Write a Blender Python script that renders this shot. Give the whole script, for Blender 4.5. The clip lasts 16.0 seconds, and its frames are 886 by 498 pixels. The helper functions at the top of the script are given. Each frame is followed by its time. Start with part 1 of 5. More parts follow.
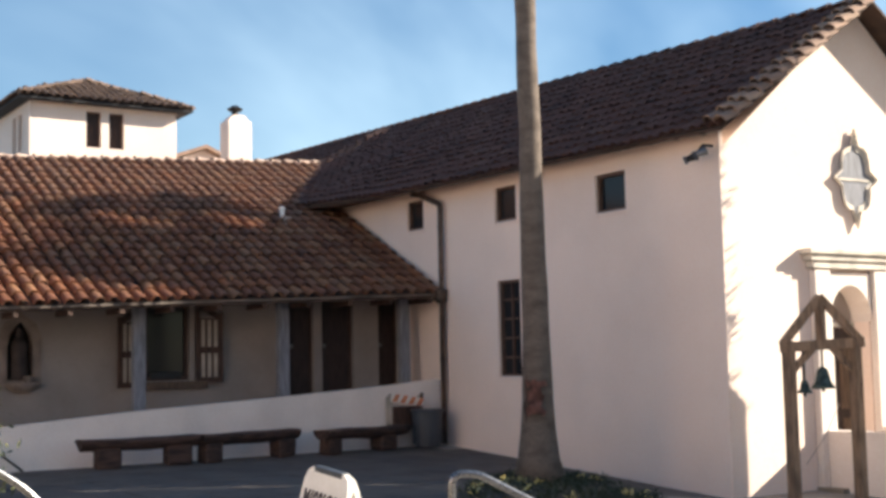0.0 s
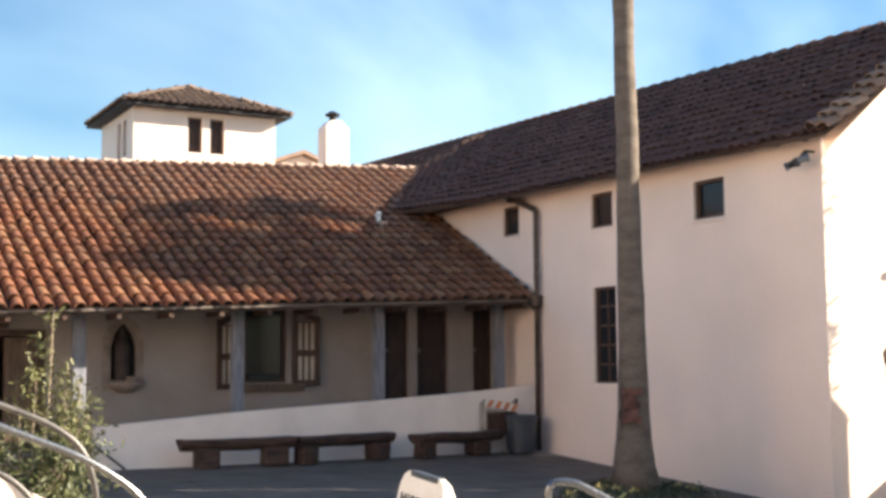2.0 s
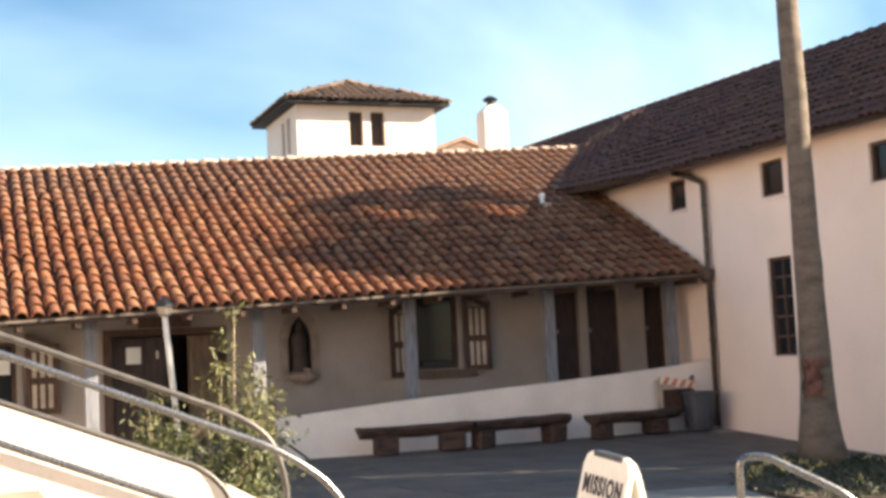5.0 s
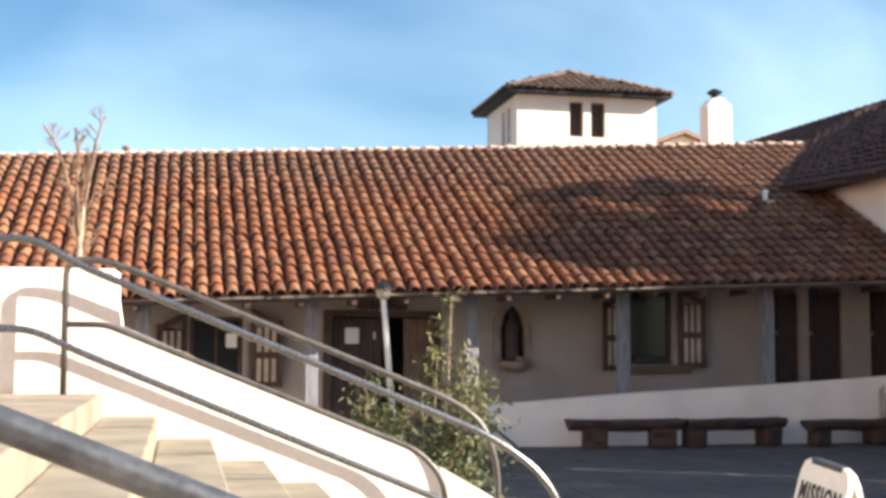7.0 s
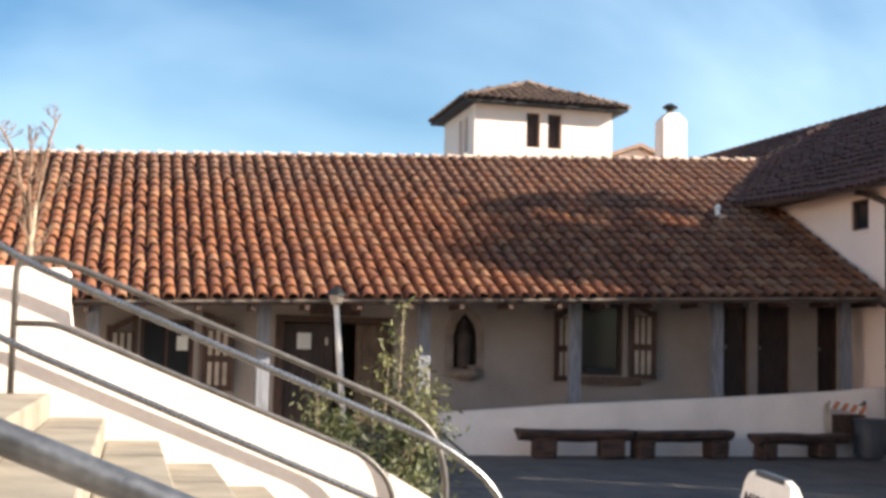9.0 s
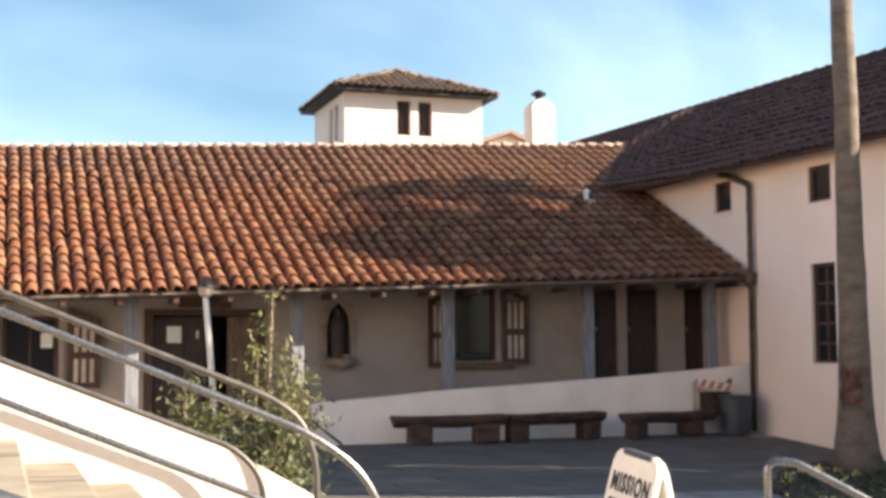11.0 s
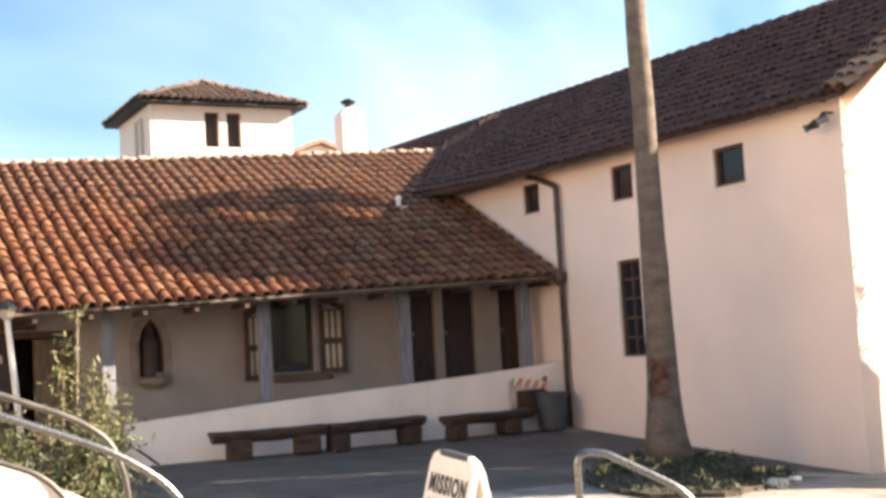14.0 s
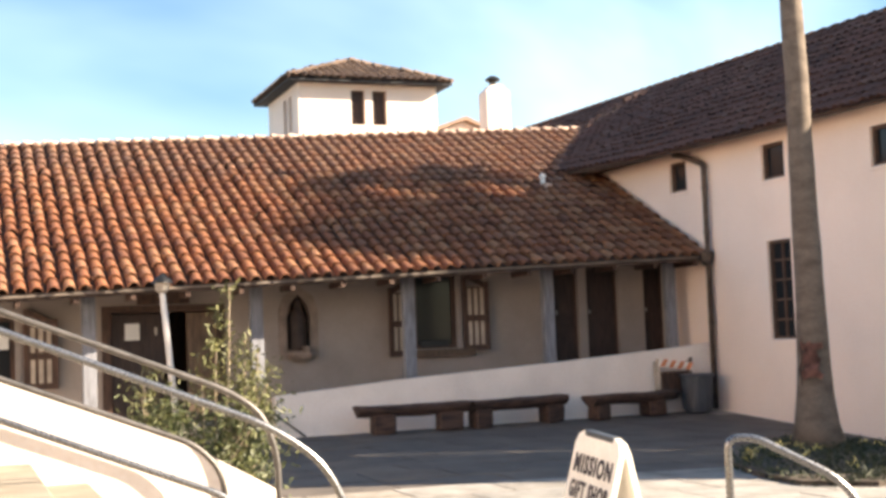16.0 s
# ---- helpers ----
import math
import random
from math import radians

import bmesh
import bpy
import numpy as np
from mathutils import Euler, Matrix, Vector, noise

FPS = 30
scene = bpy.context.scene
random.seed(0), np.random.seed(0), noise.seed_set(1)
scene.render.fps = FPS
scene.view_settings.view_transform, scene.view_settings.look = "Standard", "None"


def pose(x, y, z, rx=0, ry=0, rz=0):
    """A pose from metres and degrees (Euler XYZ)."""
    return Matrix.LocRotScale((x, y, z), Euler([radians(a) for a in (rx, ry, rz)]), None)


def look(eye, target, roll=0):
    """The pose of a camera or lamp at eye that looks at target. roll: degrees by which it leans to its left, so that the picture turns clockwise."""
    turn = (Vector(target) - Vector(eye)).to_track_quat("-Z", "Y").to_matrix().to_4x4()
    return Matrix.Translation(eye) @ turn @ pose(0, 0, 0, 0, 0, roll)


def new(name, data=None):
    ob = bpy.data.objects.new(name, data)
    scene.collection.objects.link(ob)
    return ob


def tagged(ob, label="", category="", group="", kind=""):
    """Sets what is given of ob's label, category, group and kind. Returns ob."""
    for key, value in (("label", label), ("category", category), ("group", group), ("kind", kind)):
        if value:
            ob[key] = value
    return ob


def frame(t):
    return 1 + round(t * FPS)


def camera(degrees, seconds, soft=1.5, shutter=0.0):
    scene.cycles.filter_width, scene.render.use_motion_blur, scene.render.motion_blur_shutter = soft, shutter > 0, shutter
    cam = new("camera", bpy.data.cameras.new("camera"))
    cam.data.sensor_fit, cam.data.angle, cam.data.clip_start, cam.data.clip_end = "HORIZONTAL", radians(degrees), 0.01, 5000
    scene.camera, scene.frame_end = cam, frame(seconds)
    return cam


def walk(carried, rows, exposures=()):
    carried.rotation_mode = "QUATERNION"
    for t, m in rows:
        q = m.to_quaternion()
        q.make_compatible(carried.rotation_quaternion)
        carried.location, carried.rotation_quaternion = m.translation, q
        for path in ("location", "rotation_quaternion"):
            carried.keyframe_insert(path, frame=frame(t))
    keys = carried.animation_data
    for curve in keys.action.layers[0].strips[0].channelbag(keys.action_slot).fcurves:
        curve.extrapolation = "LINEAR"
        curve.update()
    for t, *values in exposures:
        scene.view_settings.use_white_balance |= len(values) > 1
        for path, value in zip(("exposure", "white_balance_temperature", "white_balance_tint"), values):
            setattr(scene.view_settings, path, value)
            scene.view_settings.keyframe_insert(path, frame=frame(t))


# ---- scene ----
cam = camera(38.9, 16.0, soft=3.4)
PATH = [
    (0, (-14.219, -21.61, 1.707), (-13.122, -19.947, 1.883), -1.2),
    (0.5, (-14.236, -21.6, 1.706), (-13.204, -19.896, 1.889), -1.0),
    (1, (-14.237, -21.595, 1.705), (-13.207, -19.889, 1.879), -0.5),
    (1.5, (-14.241, -21.61, 1.708), (-13.236, -19.888, 1.872), 0.5),
    (2, (-14.248, -21.619, 1.716), (-13.28, -19.879, 1.902), -0.4),
    (2.5, (-14.242, -21.613, 1.707), (-13.32, -19.85, 1.91), -1.0),
    (3, (-14.25, -21.612, 1.713), (-13.352, -19.836, 1.907), -0.7),
    (3.5, (-14.246, -21.587, 1.708), (-13.365, -19.803, 1.913), -0.5),
    (3.7, (-14.266, -21.572, 1.709), (-13.408, -19.777, 1.911), -0.9),
    (5.8, (-14.275, -21.522, 1.7), (-13.658, -19.625, 1.842), -1.4),
    (6, (-14.269, -21.512, 1.708), (-13.702, -19.599, 1.844), -0.6),
    (6.5, (-14.308, -21.562, 1.715), (-13.849, -19.621, 1.864), -0.1),
    (7, (-14.326, -21.601, 1.719), (-13.918, -19.649, 1.877), 0.2),
    (7.5, (-14.338, -21.636, 1.72), (-13.96, -19.678, 1.875), -0.2),
    (8, (-14.345, -21.663, 1.72), (-13.961, -19.707, 1.88), -1.2),
    (8.2, (-14.355, -21.674, 1.715), (-13.955, -19.723, 1.891), -0.6),
    (10.3, (-14.265, -21.585, 1.711), (-13.705, -19.67, 1.856), 1.1),
    (10.5, (-14.278, -21.617, 1.7), (-13.697, -19.709, 1.849), 0.8),
    (11, (-14.252, -21.594, 1.697), (-13.583, -19.715, 1.853), -0.3),
    (11.5, (-14.239, -21.584, 1.694), (-13.544, -19.716, 1.861), 0.2),
    (12, (-14.221, -21.581, 1.693), (-13.503, -19.721, 1.854), -1.4),
    (12.5, (-14.215, -21.574, 1.69), (-13.44, -19.737, 1.847), -1.7),
    (13, (-14.197, -21.566, 1.693), (-13.336, -19.768, 1.851), -1.4),
    (13.5, (-14.189, -21.561, 1.688), (-13.301, -19.778, 1.867), -1.5),
    (14, (-14.194, -21.595, 1.679), (-13.259, -19.835, 1.84), -3.2),
    (14.5, (-14.184, -21.58, 1.685), (-13.291, -19.797, 1.839), -2.6),
    (15, (-14.182, -21.536, 1.677), (-13.367, -19.712, 1.782), -2.2),
    (15.5, (-14.198, -21.552, 1.692), (-13.437, -19.707, 1.807), -1.3),
    (16, (-14.208, -21.553, 1.689), (-13.479, -19.696, 1.825), -2.2),
]
EXPOSURES = [(0.0, 1.34, 7200, 10), (0.5, 1.51, 7500, 11), (1.5, 1.72, 7550, 9), (3.5, 1.99, 7950, 9), (6.0, 1.95, 8450, 11), (7.5, 1.53, 6950, 9), (10.5, 1.75, 7850, 10), (12.5, 1.97, 8200, 11), (15.0, 2.12, 8400, 13), (16.0, 2.09, 8300, 12)]
walk(cam, [(t, look(eye, target, roll)) for t, eye, target, roll in PATH], EXPOSURES)

# ---- light ----
TO_SUN = Vector((1.0, -0.45, 0.555)).normalized()
world = bpy.data.worlds.new("sky")
scene.world = world
world.use_nodes = True
wn, wl = world.node_tree.nodes, world.node_tree.links
wn.clear()
w_out, w_bg = wn.new("ShaderNodeOutputWorld"), wn.new("ShaderNodeBackground")
sky = wn.new("ShaderNodeTexSky")
sky.sky_type, sky.sun_disc = "NISHITA", False
sky.sun_elevation = math.asin(TO_SUN.z)
sky.sun_rotation = math.atan2(TO_SUN.x, TO_SUN.y)
sky.air_density, sky.dust_density, sky.ozone_density = 1.0, 0.5, 3.5
w_co, w_map, w_noise = wn.new("ShaderNodeTexCoord"), wn.new("ShaderNodeMapping"), wn.new("ShaderNodeTexNoise")
w_map.inputs["Rotation"].default_value = (0.2, 0.35, 0.6)
w_map.inputs["Scale"].default_value = (1.0, 3.2, 2.4)
w_noise.inputs["Scale"].default_value, w_noise.inputs["Detail"].default_value, w_noise.inputs["Distortion"].default_value = 1.0, 5, 0.5
w_ramp, w_mix = wn.new("ShaderNodeValToRGB"), wn.new("ShaderNodeMix")
w_mix.data_type = "RGBA"
w_ramp.color_ramp.elements[0].position, w_ramp.color_ramp.elements[1].position = 0.47, 1.0
w_ramp.color_ramp.elements[0].color = (0.0, 0.0, 0.0, 1)
w_ramp.color_ramp.elements[1].color = (0.65, 0.65, 0.65, 1)
w_mix.inputs["B"].default_value = (8.2, 11.0, 13.2, 1)
wl.new(w_co.outputs["Generated"], w_map.inputs["Vector"])
wl.new(w_map.outputs["Vector"], w_noise.inputs["Vector"])
wl.new(w_noise.outputs["Fac"], w_ramp.inputs["Fac"])
wl.new(w_ramp.outputs["Color"], w_mix.inputs["Factor"])
w_sat = wn.new("ShaderNodeHueSaturation")
w_sat.inputs["Saturation"].default_value = 1.2
wl.new(sky.outputs["Color"], w_sat.inputs["Color"])
wl.new(w_sat.outputs["Color"], w_mix.inputs["A"])
wl.new(w_mix.outputs["Result"], w_bg.inputs["Color"])
w_bg.inputs["Strength"].default_value = 0.066
wl.new(w_bg.outputs["Background"], w_out.inputs["Surface"])
sun = new("sun", bpy.data.lights.new("sun", "SUN"))
sun.data.energy, sun.data.angle, sun.data.color = 5.0, radians(0.6), (1.0, 0.935, 0.85)
sun.matrix_world = look(TO_SUN * 60, (0, 0, 0))


# ---- materials ----
def material(name, base, rough=0.8, metal=0.0, spread=0.12, scale=3.0, fine=40.0, bump=0.15, stain=None, per="none", second=None, stretch=(1, 1, 1), speckle=0.35):
    """A surface with colour variation at two scales, roughness variation and fine relief."""
    mat = bpy.data.materials.new(name)
    mat.use_nodes = True
    nt = mat.node_tree
    n, l = nt.nodes, nt.links
    bsdf = n["Principled BSDF"]
    co, mp = n.new("ShaderNodeTexCoord"), n.new("ShaderNodeMapping")
    mp.inputs["Scale"].default_value = stretch
    geo = n.new("ShaderNodeNewGeometry")
    l.new(geo.outputs["Position"], mp.inputs["Vector"])
    big, small = n.new("ShaderNodeTexNoise"), n.new("ShaderNodeTexNoise")
    for tex, sc, det in ((big, scale, 5), (small, fine, 4)):
        tex.inputs["Scale"].default_value, tex.inputs["Detail"].default_value = sc, det
        l.new(mp.outputs["Vector"], tex.inputs["Vector"])
    ramp = n.new("ShaderNodeValToRGB")
    lo = [c * (1 - 2.2 * spread) for c in base]
    hi = [min(1, c * (1 + 1.6 * spread)) for c in base]
    if stain:
        lo = stain
    ramp.color_ramp.elements[0].color, ramp.color_ramp.elements[1].color = (*lo, 1), (*hi, 1)
    ramp.color_ramp.elements[0].position, ramp.color_ramp.elements[1].position = 0.3, 0.62
    l.new(big.outputs["Fac"], ramp.inputs["Fac"])
    col = ramp.outputs["Color"]
    if per != "none":
        src = n.new("ShaderNodeObjectInfo").outputs["Random"] if per == "object" else geo.outputs["Random Per Island"]
        pick, mixp = n.new("ShaderNodeValToRGB"), n.new("ShaderNodeMix")
        mixp.data_type = "RGBA"
        shades = second or [[c * 0.7 for c in base], [c * 1.25 for c in base]]
        els = pick.color_ramp.elements
        els[0].color, els[1].color = (*shades[0], 1), (*shades[-1], 1)
        for k, sh in enumerate(shades[1:-1], 1):
            els.new(k / (len(shades) - 1)).color = (*sh, 1)
        l.new(src, pick.inputs["Fac"])
        mixp.inputs["Factor"].default_value = 0.65
        l.new(col, mixp.inputs["A"])
        l.new(pick.outputs["Color"], mixp.inputs["B"])
        col = mixp.outputs["Result"]
    grain = n.new("ShaderNodeMix")
    grain.data_type, grain.blend_type = "RGBA", "OVERLAY"
    grain.inputs["Factor"].default_value = speckle
    l.new(col, grain.inputs["A"])
    l.new(small.outputs["Fac"], grain.inputs["B"])
    l.new(grain.outputs["Result"], bsdf.inputs["Base Color"])
    rr = n.new("ShaderNodeMapRange")
    rr.inputs["To Min"].default_value, rr.inputs["To Max"].default_value = max(0.05, rough - 0.12), min(1, rough + 0.1)
    l.new(small.outputs["Fac"], rr.inputs["Value"])
    l.new(rr.outputs["Result"], bsdf.inputs["Roughness"])
    bsdf.inputs["Metallic"].default_value = metal
    if bump:
        bp = n.new("ShaderNodeBump")
        bp.inputs["Strength"].default_value, bp.inputs["Distance"].default_value = bump, 0.01
        l.new(small.outputs["Fac"], bp.inputs["Height"])
        l.new(bp.outputs["Normal"], bsdf.inputs["Normal"])
    return mat


def tile_material(name, per):
    """Fired clay: each tile its own shade, grey lichen growing in patches and towards the weathered top of the roof."""
    shades = [(0.109, 0.0377, 0.0212), (0.181, 0.0615, 0.0274), (0.261, 0.0967, 0.0398), (0.153, 0.0508, 0.0256), (0.225, 0.111, 0.0638), (0.305, 0.147, 0.0708)]
    mat = material(name, (0.195, 0.074, 0.0343), 0.85, spread=0.15, scale=1.6, fine=30, bump=0.4, per=per, second=shades)
    n, l = mat.node_tree.nodes, mat.node_tree.links
    bsdf = n["Principled BSDF"]
    was = bsdf.inputs["Base Color"].links[0].from_socket
    geo, sep, rng, tex, add, mix = (n.new("ShaderNodeNewGeometry"), n.new("ShaderNodeSeparateXYZ"), n.new("ShaderNodeMapRange"), n.new("ShaderNodeTexNoise"), n.new("ShaderNodeMath"), n.new("ShaderNodeMix"))
    mix.data_type = "RGBA"
    l.new(geo.outputs["Position"], sep.inputs["Vector"])
    l.new(sep.outputs["Z"], rng.inputs["Value"])
    rng.inputs["From Min"].default_value, rng.inputs["From Max"].default_value = 3.9, 5.6
    rng.inputs["To Min"].default_value, rng.inputs["To Max"].default_value = -0.5, 0.26
    tex.inputs["Scale"].default_value, tex.inputs["Detail"].default_value = 2.2, 6
    l.new(geo.outputs["Position"], tex.inputs["Vector"])
    l.new(tex.outputs["Fac"], add.inputs[0])
    l.new(rng.outputs["Result"], add.inputs[1])
    clampn = n.new("ShaderNodeMapRange")
    clampn.inputs["From Min"].default_value, clampn.inputs["From Max"].default_value, clampn.inputs["To Max"].default_value = 0.45, 0.85, 0.6
    l.new(add.outputs["Value"], clampn.inputs["Value"])
    l.new(clampn.outputs["Result"], mix.inputs["Factor"])
    l.new(was, mix.inputs["A"])
    mix.inputs["B"].default_value = (0.155, 0.095, 0.07, 1)
    l.new(mix.outputs["Result"], bsdf.inputs["Base Color"])
    return mat


M = {
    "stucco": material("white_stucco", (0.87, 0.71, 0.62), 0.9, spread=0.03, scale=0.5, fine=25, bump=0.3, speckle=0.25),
    # Base colour lowered to carry the shade under the arcade.
    "stucco_in": material("shade_toned_stucco", (0.30, 0.258, 0.235), 0.9, spread=0.06, scale=1.0, fine=14, bump=0.08, speckle=0.1),
    "stucco_low": material("parapet_stucco", (0.80, 0.71, 0.645), 0.9, spread=0.04, scale=1.2, fine=25, bump=0.25),
    "trim_stone": material("cast_stone", (0.62, 0.57, 0.50), 0.85, spread=0.1, scale=3, fine=40),
    "tile": tile_material("clay_tile_piece", "object"),
    "tiles": tile_material("clay_tiles", "island"),
    "tiles_church": material("dark_clay_tiles", (0.085, 0.0382, 0.0298), 0.85, spread=0.3, scale=1.0, fine=22, bump=0.5, per="island",
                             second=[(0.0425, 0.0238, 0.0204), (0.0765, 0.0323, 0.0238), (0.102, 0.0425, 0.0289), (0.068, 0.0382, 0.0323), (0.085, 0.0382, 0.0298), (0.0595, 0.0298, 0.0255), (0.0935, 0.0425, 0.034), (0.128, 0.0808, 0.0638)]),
    "tiles_tower": material("grey_brown_clay_tiles", (0.20, 0.135, 0.105), 0.9, spread=0.25, scale=2, fine=25, bump=0.4, per="island", second=[(0.09, 0.06, 0.05), (0.16, 0.105, 0.075), (0.22, 0.15, 0.11)]),
    "niche_plaster": material("brown_niche_plaster", (0.25, 0.195, 0.165), 0.9, spread=0.12, scale=4, fine=30),
    "tiles_verge": material("pale_clay_verge_tiles", (0.30, 0.19, 0.135), 0.85, spread=0.25, scale=3.0, fine=30, bump=0.4, per="object", second=[(0.17, 0.10, 0.075), (0.42, 0.29, 0.21)]),
    "mortar": material("ridge_mortar", (0.50, 0.37, 0.30), 0.9, spread=0.2, scale=4, fine=30),
    "underroof": material("roof_underlay", (0.06, 0.035, 0.025), 0.95, spread=0.2),
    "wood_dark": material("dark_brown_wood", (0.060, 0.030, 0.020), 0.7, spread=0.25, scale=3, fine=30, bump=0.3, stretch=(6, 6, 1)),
    "wood_door": material("brown_door_wood", (0.034, 0.019, 0.015), 0.65, spread=0.2, scale=3, fine=25, bump=0.3, stretch=(6, 6, 1)),
    "wood_mid": material("warm_brown_wood", (0.11, 0.07, 0.046), 0.7, spread=0.2, scale=3, fine=25, bump=0.3, stretch=(6, 6, 1)),
    "wood_bench": material("weathered_bench_timber", (0.056, 0.0296, 0.0218), 0.8, spread=0.3, scale=3, fine=30, bump=0.5, stretch=(1, 6, 6)),
    "wood_bell": material("weathered_frame_timber", (0.22, 0.14, 0.09), 0.8, spread=0.25, scale=3, fine=30, bump=0.4, stretch=(6, 6, 1)),
    "wood_pale": material("pale_shutter_slat", (0.42, 0.36, 0.30), 0.8, spread=0.1),
    "wood_orange": material("window_frame_wood", (0.10, 0.055, 0.038), 0.7, spread=0.15),
    "post_grey": material("grey_blue_painted_timber", (0.195, 0.203, 0.232), 0.75, spread=0.12, scale=3, fine=30, bump=0.3, stretch=(6, 6, 1)),
    "fascia": material("pale_weathered_board", (0.162, 0.131, 0.11), 0.8, spread=0.2, scale=2, fine=30, bump=0.3, stretch=(1, 6, 6)),
    "post_pale": material("pale_painted_post", (0.62, 0.58, 0.53), 0.75, spread=0.08),
    "metal_rail": material("galvanised_rail", (0.21, 0.215, 0.225), 0.3, metal=0.85, spread=0.06, scale=8, fine=60, bump=0.02, speckle=0.08),
    "metal_near": material("worn_grey_rail", (0.20, 0.205, 0.215), 0.34, metal=0.75, spread=0.2, scale=8, fine=60, bump=0.05),
    "metal_dark": material("dark_painted_rail", (0.09, 0.083, 0.08), 0.45, metal=0.4, spread=0.15, scale=8, fine=60, bump=0.05),
    "pipe": material("brown_painted_downpipe", (0.085, 0.058, 0.045), 0.5, metal=0.3, spread=0.25, scale=5, fine=40, bump=0.1),
    "black": material("black_metal", (0.03, 0.03, 0.03), 0.5, metal=0.5, spread=0.1),
    "bronze": material("patinated_bronze", (0.07, 0.09, 0.075), 0.45, metal=0.8, spread=0.25, scale=10),
    "bin_grey": material("grey_plastic", (0.05, 0.058, 0.072), 0.5, spread=0.1, scale=4, fine=30, bump=0.05),
    "sign_white": material("white_sign_board", (0.80, 0.76, 0.70), 0.45, spread=0.04, scale=3, fine=30, bump=0.03),
    "ink": material("dark_sign_ink", (0.03, 0.022, 0.03), 0.6, spread=0.05),
    "paper": material("white_paper", (0.72, 0.72, 0.70), 0.8, spread=0.03),
    "orange": material("orange_stripe", (0.62, 0.22, 0.10), 0.6, spread=0.08),
    "ground": material("courtyard_concrete", (0.255, 0.231, 0.207), 0.9, spread=0.16, scale=0.7, fine=18, bump=0.3),
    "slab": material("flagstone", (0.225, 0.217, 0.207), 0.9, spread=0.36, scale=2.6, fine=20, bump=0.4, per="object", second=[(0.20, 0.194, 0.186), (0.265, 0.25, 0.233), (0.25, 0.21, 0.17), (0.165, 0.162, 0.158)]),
    # The same paving darkened, with the courtyard's shade in its colour.
    "slab_shade": material("shade_toned_flagstone", (0.098, 0.083, 0.073), 0.85, spread=0.32, scale=1.7, fine=14, bump=0.4, per="object", second=[(0.078, 0.067, 0.061), (0.105, 0.088, 0.077), (0.125, 0.10, 0.083), (0.09, 0.077, 0.07)]),
    "step": material("stone_step", (0.239, 0.205, 0.162), 0.9, spread=0.12, scale=3, fine=45, bump=0.4, speckle=0.18),
    "soil": material("planting_soil", (0.055, 0.04, 0.03), 1.0, spread=0.3, scale=5, fine=30, bump=0.6),
    "trunk": material("palm_trunk_bark", (0.125, 0.098, 0.08), 0.95, spread=0.16, scale=2, fine=16, bump=0.6, stretch=(1.5, 1.5, 3)),
    "scar": material("torn_reddish_bark", (0.21, 0.10, 0.082), 0.95, spread=0.3, scale=9, fine=30, bump=0.8),
    "bark": material("pale_bark", (0.34, 0.27, 0.20), 0.9, spread=0.2, scale=8, fine=40, bump=0.4),
    "twig": material("bare_twigs", (0.20, 0.13, 0.09), 0.9, spread=0.2),
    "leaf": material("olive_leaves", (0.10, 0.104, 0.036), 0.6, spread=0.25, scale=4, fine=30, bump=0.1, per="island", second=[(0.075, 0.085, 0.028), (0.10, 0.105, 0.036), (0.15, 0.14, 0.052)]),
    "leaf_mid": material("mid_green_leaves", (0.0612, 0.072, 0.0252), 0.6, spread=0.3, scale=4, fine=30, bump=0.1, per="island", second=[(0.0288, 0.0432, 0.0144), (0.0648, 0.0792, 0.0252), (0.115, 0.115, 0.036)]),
    "soffit": material("dark_soffit_paint", (0.022, 0.024, 0.03), 0.8, spread=0.1),
    "leaf_dark": material("dark_green_leaves", (0.025, 0.034, 0.014), 0.6, spread=0.3, scale=4, fine=30, bump=0.1, per="island", second=[(0.012, 0.02, 0.008), (0.035, 0.046, 0.016)]),
    "petal": material("yellow_petals", (0.75, 0.55, 0.10), 0.6, spread=0.1, per="island", second=[(0.8, 0.6, 0.08), (0.8, 0.78, 0.6)]),
    "rock": material("pale_rock", (0.55, 0.50, 0.44), 0.9, spread=0.15, scale=6, fine=25, bump=0.4),
    "figure": material("dark_figure", (0.05, 0.034, 0.03), 0.7, spread=0.2),
}
glass = bpy.data.materials.new("dark_window_glass")
glass.use_nodes = True
gb = glass.node_tree.nodes["Principled BSDF"]
gb.inputs["Base Color"].default_value, gb.inputs["Roughness"].default_value = (0.02, 0.022, 0.025, 1), 0.12
gb.inputs["Specular IOR Level"].default_value = 0.2
M["glass"] = glass


# ---- builders ----
def root(name, at=(0, 0, 0), label="", category="", group="", kind=""):
    ob = new(name)
    ob.location = at
    ob.empty_display_size = 0.2
    return tagged(ob, label, category, group, kind)


def world_of(ob):
    m = ob.matrix_parent_inverse @ Matrix.LocRotScale(ob.location, ob.rotation_euler, ob.scale)
    return world_of(ob.parent) @ m if ob.parent else m


def finish(name, me, mat, parent=None, label="", smooth=False):
    me.materials.append(M[mat] if isinstance(mat, str) else mat)
    if smooth:
        me.polygons.foreach_set("use_smooth", [True] * len(me.polygons))
    ob = new(name, me)
    if parent:
        ob.parent = parent
        ob.matrix_parent_inverse = world_of(parent).inverted()
    return tagged(ob, label)


def part(name, bm, mat, parent=None, label="", smooth=False):
    """Links a bmesh in world places as one mesh object under a thing or a part."""
    bmesh.ops.recalc_face_normals(bm, faces=bm.faces)
    me = bpy.data.meshes.new(name)
    bm.to_mesh(me)
    bm.free()
    return finish(name, me, mat, parent, label, smooth)


